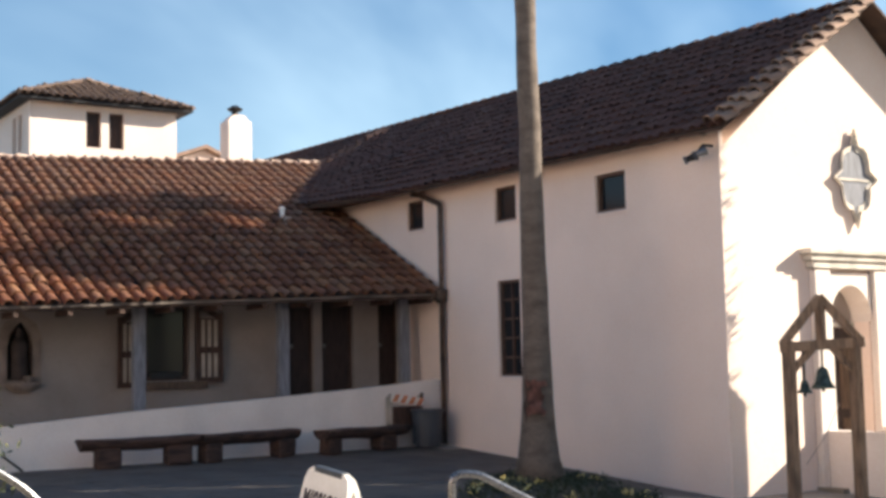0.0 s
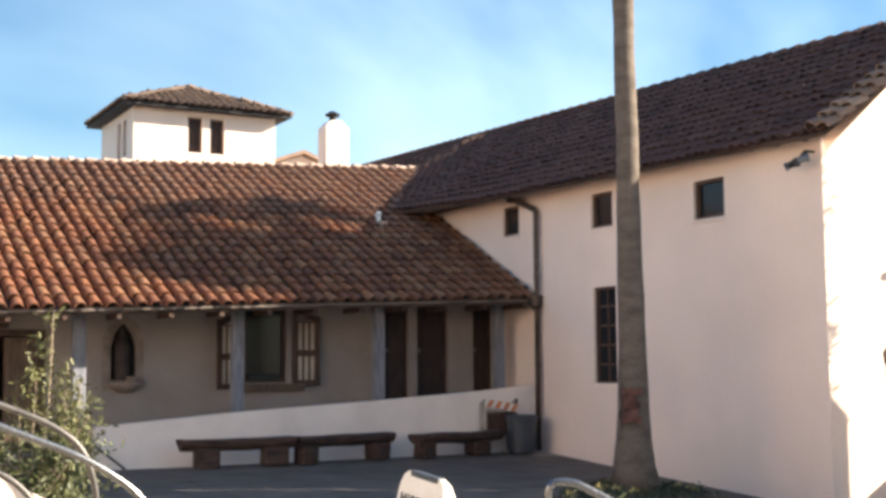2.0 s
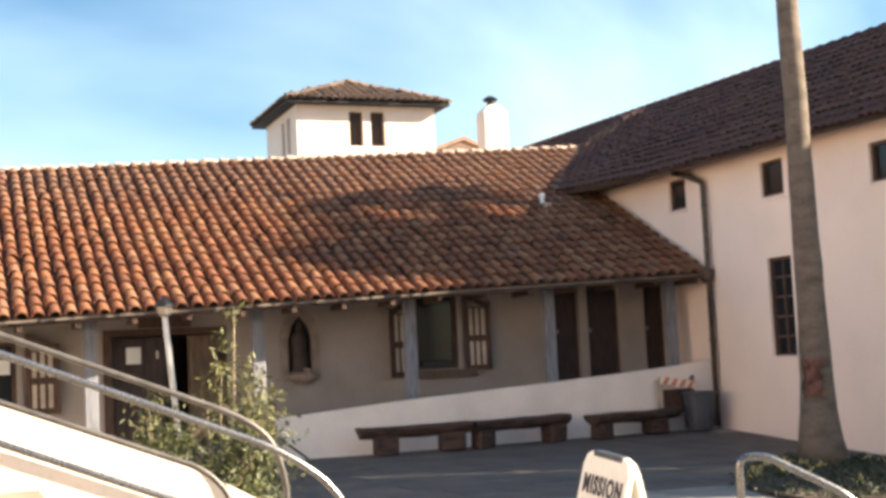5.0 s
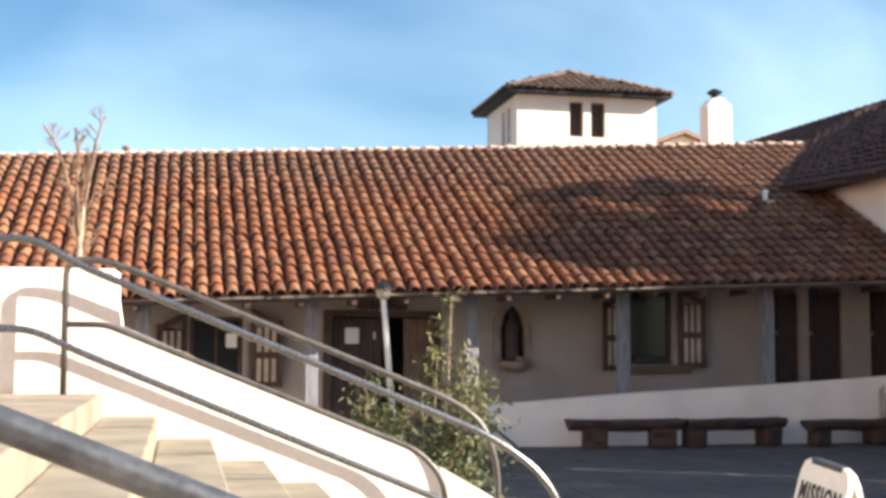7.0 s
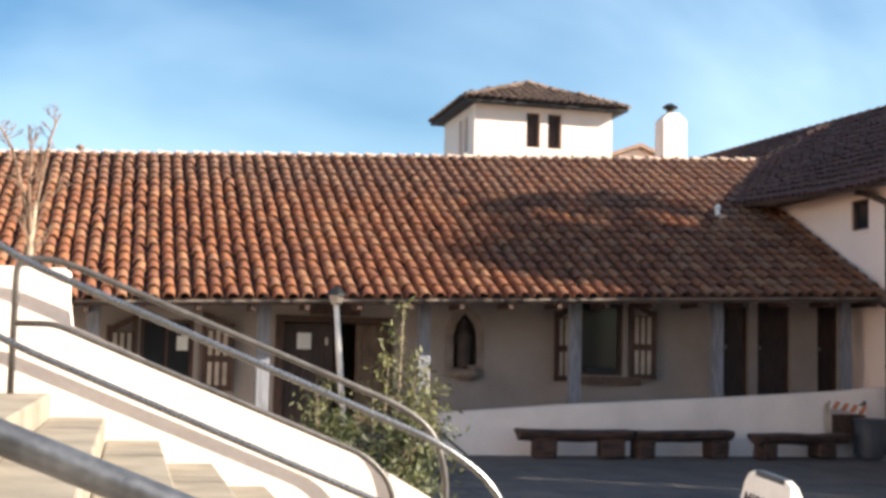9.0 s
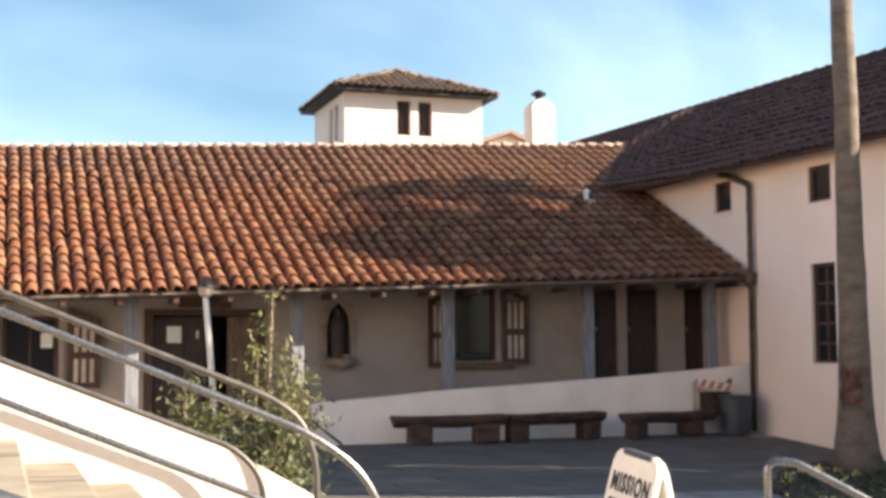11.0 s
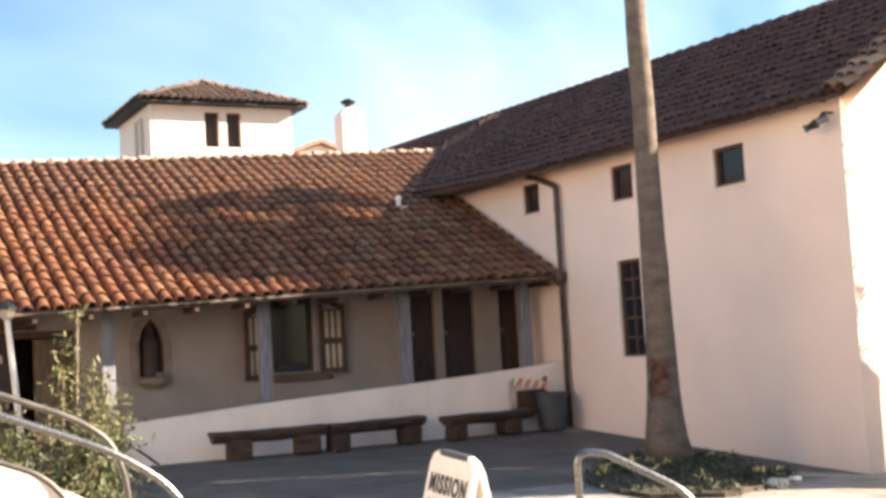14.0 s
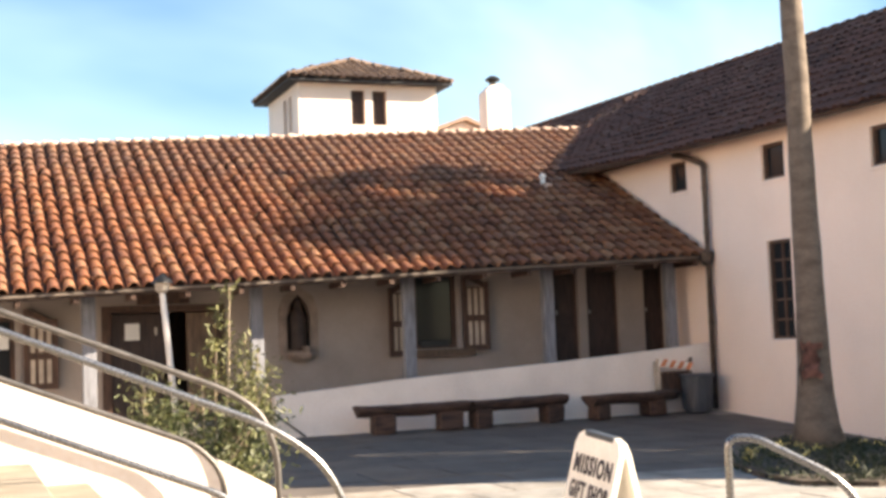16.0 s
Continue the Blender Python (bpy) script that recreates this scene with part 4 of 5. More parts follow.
# ---- behind the wing ----
def tower():
    x0, x1, y0, y1 = -4.43, 0.03, 14.8, 18.6
    z0, z1 = -0.3, 9.5
    thing = root("tower", (-2.2, 16.7, z0), "square white stucco tower with a hipped clay tile roof", "tower")
    wins = [(-2.77, -2.32, 8.2, 9.28), (-2.08, -1.62, 8.2, 9.28)]
    part("front_wall", holed(1, y0, y0 + 0.35, x0, x1, z0, z1, wins), "stucco", thing)
    part("side_wall", holed(0, x0, x0 + 0.35, y0 + 0.351, y1, z0, z1, [(15.6, 16.0, 8.1, 9.2), (16.25, 16.65, 8.1, 9.2)]), "stucco", thing)
    part("side_wall", box(x1 - 0.35, x1, y0 + 0.351, y1, z0, z1), "stucco", thing)
    part("back_wall", box(x0 + 0.36, x1 - 0.36, y1 - 0.35, y1, z0, z1), "stucco", thing)
    part("floor_slab", box(x0 + 0.36, x1 - 0.36, y0 + 0.36, y1 - 0.36, 7.6, 7.7), "underroof", thing)
    for a, b, c, d in wins:
        w = root("window", ((a + b) / 2, y0 + 0.2, c))
        w.parent = thing
        w.matrix_parent_inverse = world_of(thing).inverted()
        bm = holed(1, y0 + 0.15, y0 + 0.22, a + 0.002, b - 0.002, c + 0.002, d - 0.002, [(a + 0.05, b - 0.05, c + 0.05, d - 0.05)])
        part("frame", bm, "wood_orange", w)
        # Dark panel in place of the belfry's unlit inside.
        part("shutter", box(a + 0.05, b - 0.05, y0 + 0.19, y0 + 0.21, c + 0.05, d - 0.05), "wood_door", w, "dark panel standing for the unlit belfry opening")
        part("mullion", box((a + b) / 2 - 0.015, (a + b) / 2 + 0.015, y0 + 0.17, y0 + 0.188, c + 0.05, d - 0.05), "wood_dark", w)
    for a, b in ((15.6, 16.0), (16.25, 16.65)):
        w = root("window", (x0 + 0.2, (a + b) / 2, 8.1))
        w.parent = thing
        w.matrix_parent_inverse = world_of(thing).inverted()
        part("frame", holed(0, x0 + 0.12, x0 + 0.2, a + 0.002, b - 0.002, 8.102, 9.198, [(a + 0.05, b - 0.05, 8.15, 9.15)]), "wood_orange", w)
        # Brown backing panel, added to keep the side opening dark.
        part("shutter", box(x0 + 0.16, x0 + 0.19, a + 0.05, b - 0.05, 8.15, 9.15), "wood_mid", w, "brown panel backing the side opening")
    ov = 0.4
    eave = [(x0 - ov, y0 - ov), (x1 + ov, y0 - ov), (x1 + ov, y1 + ov), (x0 - ov, y1 + ov)]
    ze, apex = 9.53, ((x0 + x1) / 2, (y0 + y1) / 2, 10.56)
    part("eave_board", box(x0 - ov, x1 + ov, y0 - ov, y1 + ov, ze - 0.075, ze - 0.03), "soffit", thing, "dark eave boarding")
    bm = bmesh.new()
    vs = [bm.verts.new((*p, ze)) for p in eave] + [bm.verts.new(apex)]
    for k in range(4):
        bm.faces.new((vs[k], vs[(k + 1) % 4], vs[4]))
    bm.faces.new(vs[3::-1])
    roof = part("roof", bm, "underroof", thing, "hipped clay tile roof")
    spots = []
    for k in range(4):
        a, b = Vector((*eave[k], ze)), Vector((*eave[(k + 1) % 4], ze))
        ap = Vector(apex)
        high = (ap - (a + b) / 2).length
        span = (b - a).length
        for o, u, v, w, *_ in roof_spots(a, b, ap, 0.24, 0.36, lambda p, s, t: t < high - 0.1 and t / high * span / 2 < s < span - t / high * span / 2):
            spots.append((o, u, v, w))
    tagged(finish("roof_tiles", tile_field(spots), "tiles_tower", roof), kind="stuff")
    for k in range(4):
        a = Vector((*eave[k], ze + 0.06))
        part("hip_tiles", tube([a, Vector(apex) + Vector((0, 0, 0.08))], 0.08, 8), "tiles_tower", roof)


tower()


def chimney():
    x0, x1, y0, y1 = 0.78, 1.55, 12.6, 13.2
    thing = root("chimney", ((x0 + x1) / 2, 12.9, 3.0), "white stucco chimney with a dark metal cowl", "chimney")
    part("shaft", box(x0, x1, y0, y1, 3.0, 8.95, 0.03), "stucco", thing)
    part("shoulder", prism([(x0 + 0.02, 8.94), (x1 - 0.02, 8.94), (x1 - 0.22, 9.14), (x0 + 0.22, 9.14)], 1, y0 + 0.05, y1 - 0.05), "stucco", thing)
    cx, cy = (x0 + x1) / 2, 12.95
    part("cowl", lathe([(0.1, 0), (0.1, 0.16), (0.2, 0.18), (0.24, 0.24), (0.08, 0.34)], (cx, cy, 9.13), 14), "black", thing)


chimney()


def far_gable():
    thing = root("far_building", (2.66, 20, 0), "distant white gabled building with a clay tile roof", "building")
    part("wall", prism([(1.7, 0), (3.65, 0), (3.65, 8.75), (2.66, 9.15), (1.7, 8.8)], 1, 19.0, 22.0), "stucco", thing)
    part("roof", prism([(1.4, 8.72), (2.66, 9.18), (3.95, 8.66), (3.95, 8.78), (2.66, 9.31), (1.4, 8.85)], 1, 18.7, 22.3), "tiles_verge", thing)


far_gable()
# Unseen reflector, added to warm the church's shaded side with bounced sun.
tagged(part("wall_neighbour", box(-27.0, -26.4, -42.0, -3.0, -0.2, 8.0), "stucco"), "added unseen pale wall bouncing sunlight onto the church", "wall", kind="structure")
tagged(part("mast", tube([(-19.2, 12, 0), (-19.2, 12, 16)], [0.05, 0.035], 8), "black"), "thin dark mast behind the wing", "mast")


def roof_vent():
    x, y = -1.8, 3.75
    z = wing_z(x, y)
    thing = root("roof_vent", (x, y, z), "small pale metal vent on the tiled roof", "vent")
    part("flashing", prism([(x - 0.13, y - 0.3), (x + 0.09, y - 0.3), (x + 0.11, y + 0.08), (x - 0.09, y + 0.08)], 2, z - 0.25, z + 0.05), "mortar", thing)
    part("pipe", tube([(x, y, z), (x, y, z + 0.24)], 0.055, 12), "paper", thing, "white pipe")
    part("cap", lathe([(0.07, 0), (0.08, 0.04), (0.025, 0.08)], (x, y, z + 0.22), 12), "paper", thing)


roof_vent()


def ridge_vent():
    x, y = -15.6, 7.5
    z = wing_z(x, y) + 0.06
    thing = root("ridge_vent", (x, y, z), "small grey clay vent cowl on the ridge of the wing", "vent")
    part("neck", tube([(x, y, z - 0.05), (x, y, z + 0.08)], 0.05, 10), "tiles_tower", thing)
    part("cowl", lathe([(0.09, 0), (0.1, 0.03), (0.07, 0.07), (0.02, 0.09)], (x, y, z + 0.06), 12), "tiles_tower", thing)


ridge_vent()


# ---- courtyard things ----
def bench(x0, x1, y0, y1, top, legs):
    """A half-round log seat on rough block legs, from (x0, y0) to (x1, y1); legs: (from, to) along the seat."""
    a, b = Vector((x0, y0, 0)), Vector((x1, y1, 0))
    mid, length = (a + b) / 2, (b - a).length
    yaw = math.atan2(y1 - y0, x1 - x0)
    m = Matrix.Translation(mid) @ Matrix.Rotation(yaw, 4, "Z")
    thing = root("log_bench", mid, "heavy weathered brown log bench by the parapet", "bench", "log benches")
    shape = [(-0.22, -0.03), (-0.2, -0.1), (-0.13, -0.17), (0.0, -0.2), (0.13, -0.17), (0.2, -0.1), (0.22, -0.03), (0.19, 0.0), (0.0, 0.012), (-0.19, 0.0)]
    bm = bmesh.new()
    rings = []
    for k in range(13):
        x = -length / 2 + length * k / 12
        dip = 0.022 * noise.noise(Vector((x * 1.1, mid.x, 0))) - 0.015 * (1 - (2 * x / length) ** 2)
        side = 0.03 * noise.noise(Vector((x * 0.8, mid.x, 5)))
        ring = []
        for y, z in shape:
            p = Vector((x, y + side, top + z + dip))
            if k in (0, 12):
                p.x += 0.04 * noise.noise(Vector((y * 6, z * 6, x)))
            ring.append(bm.verts.new(m @ (p + 0.012 * noise.noise_vector(Vector((x * 3, y * 5, z * 5))))))
        rings.append(ring)
    for r, q in zip(rings, rings[1:]):
        for i in range(len(shape)):
            bm.faces.new((r[i], r[(i + 1) % len(shape)], q[(i + 1) % len(shape)], q[i]))
    bm.faces.new(rings[0])
    bm.faces.new(rings[-1][::-1])
    part("seat", bm, "wood_bench", thing)
    for p, q in legs:
        bm = box(p - mid.x, q - mid.x, -0.17, 0.18, 0.0, top - 0.14, 0.045)
        for v in bm.verts:
            v.co += 0.03 * noise.noise_vector(v.co * 3 + mid)
            v.co.z = max(v.co.z, 0.0)
            v.co = m @ v.co
        part("leg", bm, "wood_bench", thing)


bench(-7.72, -5.72, -0.62, -0.78, 0.5, ((-7.46, -7.05), (-6.27, -5.82)))
bench(-5.69, -3.7, -0.78, -0.56, 0.49, ((-5.62, -5.27), (-4.14, -3.75)))
bench(-3.28, -1.25, -0.8, -0.38, 0.46, ((-3.22, -2.9), (-1.95, -1.5)))


def litter_bin():
    c = (-0.72, -0.45, 0)
    thing = root("litter_bin", c, "grey plastic litter bin in the corner", "bin")
    part("body", lathe([(0.23, 0), (0.25, 0.02), (0.31, 0.68), (0.32, 0.69), (0.32, 0.72), (0.3, 0.72), (0.29, 0.5), (0.22, 0.05)], c, 24), "bin_grey", thing, smooth=False)
    part("rim", lathe([(0.325, 0), (0.338, 0.03), (0.325, 0.06), (0.3, 0.06)], (c[0], c[1], 0.68), 24), "bin_grey", thing)
    for a in range(0, 360, 30):
        q = radians(a)
        m = Matrix.Translation((c[0], c[1], 0)) @ Matrix.Rotation(q, 4, "Z")
        part("rib", box(0.262, 0.29, -0.012, 0.012, 0.06, 0.5, 0.004, m=m), "bin_grey", thing)


litter_bin()


def barricade():
    thing = root("barricade", (-1.0, -0.15, 0), "folding barricade with orange and white striped boards", "barricade")
    for x, lean in ((-1.4, 0.0), (-0.72, 3.0)):
        for y, z in ((-0.2, 1.06), (-0.1, 1.0)):
            m = Matrix.Translation((x, y, 0)) @ Matrix.Rotation(radians(lean), 4, "Y")
            part("leg", box(-0.03, 0.03, 0, 0.05, 0.0, z, 0.006, m=m), "wood_pale" if lean == 0 else "wood_mid", thing)
    slope = Matrix.Translation((-1.03, 0, 0.93)) @ Matrix.Rotation(radians(9), 4, "Y")
    b = part("board", box(-0.38, 0.38, -0.235, -0.205, -0.08, 0.08, 0.004, m=slope), "sign_white", thing, "white board")
    for k in range(4):
        x = -0.36 + k * 0.19
        bm = prism([(x, -0.076), (x + 0.1, -0.076), (x + 0.17, 0.076), (x + 0.07, 0.076)], 1, -0.241, -0.234)
        bmesh.ops.transform(bm, matrix=slope, verts=bm.verts)
        part("stripe", bm, "orange", b)
    part("shelf", box(-1.36, -0.74, -0.19, -0.07, 0.36, 0.8, 0.01), "wood_dark", thing)


barricade()


def sign_board():
    x, ya, yb, h = -10.3, -13.53, -14.16, 0.985
    thing = root("sandwich_sign", (x + 0.2, (ya + yb) / 2, 0), "white folding sandwich board lettered for the mission gift shop", "sign")

    tilt = Matrix.Translation((0, ya, 0.01)) @ Matrix.Rotation(radians(4.5), 4, "X") @ Matrix.Translation((0, -ya, 0))

    def panel(name, lean):
        out = [(yb, 0.0), (ya, 0.0), (ya, h - 0.1), (ya - 0.03, h - 0.03), (ya - 0.1, h), (yb + 0.1, h), (yb + 0.03, h - 0.03), (yb, h - 0.1)]
        bm = prism(out, 0, -0.02, 0.02)
        turn = tilt @ Matrix.Translation((x + 0.2, 0, h)) @ Matrix.Rotation(radians(lean), 4, "Y") @ Matrix.Translation((0, 0, -h))
        for v in bm.verts:
            v.co = turn @ v.co
        return part(name, bm, "sign_white", thing), turn

    front, turn = panel("front_panel", 14)
    panel("back_panel", -14)
    part("hinge", box(x + 0.17, x + 0.23, yb + 0.12, ya - 0.12, h - 0.03, h + 0.01, 0.006, m=tilt), "bin_grey", thing)
    for k, (words, size) in enumerate((("MISSION", 0.165), ("GIFT SHOP", 0.15), ("OPEN", 0.15))):
        cu = bpy.data.curves.new("lettering", "FONT")
        cu.body, cu.size, cu.align_x, cu.extrude, cu.offset = words, size * 0.92, "CENTER", 0.002, 0.0058
        cu.space_character = 1.22
        tmp = bpy.data.objects.new("lettering", cu)
        scene.collection.objects.link(tmp)
        me = bpy.data.meshes.new_from_object(tmp.evaluated_get(bpy.context.evaluated_depsgraph_get()))
        bpy.data.objects.remove(tmp)
        wide = 0.52 if k < 2 else 0.32
        span = max(v.co.x for v in me.vertices) - min(v.co.x for v in me.vertices)
        put = turn @ Matrix(((0, 0, -1, -0.023), (-wide / span, 0, 0, (ya + yb) / 2), (0, 1.15, 0, h - 0.285 - 0.172 * k), (0, 0, 0, 1)))
        me.transform(put)
        finish("lettering", me, "ink", front, "dark painted capital letters")
    part("text_bar", box(-0.024, -0.0205, yb + 0.12, ya - 0.12, 0.22, 0.28, m=turn), "ink", front)


sign_board()

# ---- stairs with rails ----
STAIR_Y = -12.85
LAND, RISE, GOING, NOSE = 1.41, 0.152, 0.36, -14.82


def stairs():
    thing = root("stairs", (-13.5, -16, 0), "broad pale stone steps rising to a landing", "stairs", kind="structure")
    part("landing", box(-18.5, NOSE, -19.3, STAIR_Y - 0.003, -0.1, LAND, 0.012), "step", thing)
    for k in range(8):
        z, x = LAND - RISE * (k + 1), NOSE + GOING * k
        part("step", box(x + 0.003, x + GOING, -19.3, STAIR_Y - 0.003, -0.1, z, 0.014), "step", thing)
    return thing


stairs()


def stair_wall():
    top = [(-18.6, 2.25), (-14.77, 2.25), (-14.74, 2.23), (-14.735, 1.85), (-12.66, 0.97), (-12.34, 0.79), (-12.12, 0.66), (-12.02, 0.54), (-12.0, 0.4), (-12.0, -0.1), (-18.6, -0.1)]
    bm = prism(top, 1, STAIR_Y, STAIR_Y + 0.3)
    bmesh.ops.bevel(bm, geom=[e for e in bm.edges if abs(e.verts[0].co.y - e.verts[1].co.y) < 1e-5], offset=0.025, segments=2, affect="EDGES")
    return tagged(part("stair_wall", bm, "stucco_low"), "sunlit white stucco wall beside the steps", "wall", kind="structure")


stair_wall()


def railing(name, label, mat, top, low, posts, radius=0.024):
    thing = root(name, top[0], label, "handrail", "stair handrails")
    part("top_rail", tube(rounded(top, 0.22, 7), radius, 10), mat, thing, smooth=True)
    if low:
        part("lower_rail", tube(rounded(low, 0.16, 7), radius * 0.95, 10), mat, thing, smooth=True)
    for p in posts:
        part("rail_post", tube([p[0], p[1]], radius * 0.95, 10), mat, thing, smooth=True)
    return thing


def along(y, *places):
    return [Vector((x, y, z)) for x, z in places]


YA, YB = STAIR_Y - 1.4, STAIR_Y - 0.17
railing("stair_handrail", "galvanised tube handrail with two rails down the middle of the steps", "metal_rail",
        along(YA, (-15.418, LAND), (-15.418, 2.323), (-15.141, 2.331), (-14.899, 2.184), (-12.478, 1.190), (-12.150, 0.956), (-11.977, 0.576), (-11.899, 0.0)),
        along(YA, (-15.418, 1.821), (-15.141, 1.821), (-14.899, 1.700), (-12.737, 0.801), (-12.521, 0.594), (-12.478, 0.3)),
        [], 0.022)
railing("wall_handrail", "dark tube handrail with two rails beside the stair wall", "metal_dark",
        along(YB, (-15.066, LAND), (-15.066, 2.298), (-14.810, 2.291), (-14.576, 2.206), (-12.467, 1.362), (-12.233, 1.193), (-12.138, 0.903), (-12.129, 0.012)),
        along(YB, (-15.066, 1.868), (-14.810, 1.868), (-14.670, 1.812), (-12.701, 1.015), (-12.532, 0.837), (-12.476, 0.481), (-12.476, 0.115)),
        [], 0.022)
railing("ramp_handrail", "dark tube handrail at the foot of the arcade ramp", "metal_dark",
        [Vector((-9.6, -0.3, 0.0)), Vector((-9.6, -0.3, 0.78)), Vector((-9.45, -0.3, 0.74)), Vector((-8.55, -0.3, 0.02))], None,
        [(Vector((-9.2, -0.3, 0.0)), Vector((-9.2, -0.3, 0.53)))], 0.022)
C0 = Vector((-14.6, -19.84, 1.635))
cdir = Vector((0.927, 0.0, -0.375))
railing("near_handrail", "thick grey tube handrail beside the path", "metal_near",
        [C0 - cdir * 1.3 - Vector((0, 0, 2.1)), C0 - cdir * 1.3, C0 + cdir * 2.2, C0 + cdir * 2.4 - Vector((0, 0, 0.85))],
        None, [(Vector((C0.x - 0.88, C0.y, 0)), C0 - cdir * 0.95)], 0.024)
r0, rd = Vector((-10.39, -15.845, 0.0)), Vector((0.92, -0.39, 0))
railing("path_handrail", "galvanised tube handrail at the path's edge", "metal_rail",
        [r0, r0 + Vector((0, 0, 1.085)), r0 + rd * 0.14 + Vector((0, 0, 1.085)), r0 + rd * 0.62 + Vector((0, 0, 0.83)), r0 + rd * 0.76 + Vector((0, 0, 0.5)), r0 + rd * 0.78],
        [r0 + Vector((0, 0, 0.69)), r0 + rd * 0.14 + Vector((0, 0, 0.7)), r0 + rd * 0.5 + Vector((0, 0, 0.52)), r0 + rd * 0.6 + Vector((0, 0, 0.3)), r0 + rd * 0.6],
        [(r0 + rd * 0.3, r0 + rd * 0.3 + Vector((0, 0, 0.6)))], 0.021)


# ---- planting ----
def leaves(spots, size, seed):
    """One mesh of small folded leaves at the given places."""
    rng = np.random.default_rng(seed)
    verts, faces = [], []
    for p in spots:
        d = rng.normal(size=3)
        d /= np.linalg.norm(d)
        s = np.cross(d, rng.normal(size=3))
        s /= np.linalg.norm(s)
        w = np.cross(d, s)
        ln, wd = size * rng.uniform(0.8, 1.7), size * rng.uniform(0.12, 0.22)
        n = len(verts)
        verts += [p, p + d * ln * 0.5 + s * wd - w * 0.15 * wd, p + d * ln, p + d * ln * 0.5 - s * wd - w * 0.15 * wd]
        faces += [(n, n + 1, n + 2), (n, n + 2, n + 3)]
    me = bpy.data.meshes.new("leaves")
    me.from_pydata([tuple(v) for v in verts], [], faces)
    return me


def clumps(centres, per, spread, seed):
    rng = np.random.default_rng(seed)
    return [np.array(c) + rng.normal(size=3) * np.array(spread) * s for c, s in centres for _ in range(per)]


def shrub():
    base = Vector((-12.0, -9.6, 0))
    thing = root("shrub", base, "sunlit olive-green shrub with long upright stems", "shrub")
    rng = random.Random(4)
    cs = []
    for k in range(26):
        x, h = rng.gauss(-11.85, 0.38), rng.uniform(0.25, 1.55)
        x = min(x, -11.45 + 0.1 * rng.random())
        tip = Vector((x, -9.6 + rng.gauss(0, 0.3), h * (1.0 - 0.25 * abs(x + 11.75))))
        part("stem", tube([base + Vector((rng.gauss(0, 0.12), rng.gauss(0, 0.1), 0)), base.lerp(tip, 0.5) + Vector((0, 0, 0.12)), tip], [0.014, 0.009, 0.004], 6), "bark", thing)
        for f in (0.45, 0.65, 0.85, 1.0):
            cs.append((tuple(base.lerp(tip, f)), 1.0))
    for x, h in ((-11.76, 2.25), (-11.62, 1.75), (-11.9, 1.7), (-11.5, 1.62)):
        pts = [base + Vector((0.1, 0, 0.0)), Vector((x, -9.6, h * 0.6)), Vector((x + 0.03, -9.6, h))]
        part("stem", tube(pts, [0.016, 0.01, 0.004], 6), "bark", thing)
        cs += [((x + 0.12 * math.sin(40 * h * q), -9.6, h * q), 0.9 - 0.75 * (q - 0.5)) for q in (0.5, 0.57, 0.64, 0.7, 0.76, 0.82, 0.88)] + [((x, -9.6, h * 0.97), 0.3)]
    for k in range(9):
        tip = Vector((rng.uniform(-13.0, -12.35), -9.6 + rng.gauss(0, 0.2), rng.uniform(0.95, 1.42)))
        foot = Vector((tip.x * 0.5 - 6.15, -9.6, 0))
        part("stem", tube([foot, foot.lerp(tip, 0.5), tip], [0.012, 0.008, 0.003], 6), "bark", thing)
        cs += [(tuple(foot.lerp(tip, f)), 0.8) for f in (0.75, 0.88, 1.0)]
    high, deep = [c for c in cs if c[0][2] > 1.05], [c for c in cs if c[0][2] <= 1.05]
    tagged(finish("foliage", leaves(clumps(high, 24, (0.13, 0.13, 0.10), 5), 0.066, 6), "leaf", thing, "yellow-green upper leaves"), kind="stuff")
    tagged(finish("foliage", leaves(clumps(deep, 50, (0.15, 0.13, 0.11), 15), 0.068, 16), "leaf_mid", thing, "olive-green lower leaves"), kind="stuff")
    low = [((x, -8.6 + 0.2 * math.sin(3 * x), z), 1.0) for x in np.arange(-14.2, -11.3, 0.14) for z in (0.25, 0.5, 0.75)]
    hedge = root("low_planting", (-12.8, -8.6, 0), "low green planting behind the stair wall", "shrub")
    for k in range(7):
        x = -14.0 + 0.4 * k
        part("stem", tube([(x, -8.6, 0), (x + 0.05, -8.6, 0.4), (x + 0.1, -8.6, 0.8)], [0.012, 0.008, 0.003], 6), "bark", hedge)
    tagged(finish("foliage", leaves(clumps(low, 30, (0.1, 0.16, 0.1), 9), 0.09, 10), "leaf_mid", hedge), kind="stuff")


shrub()


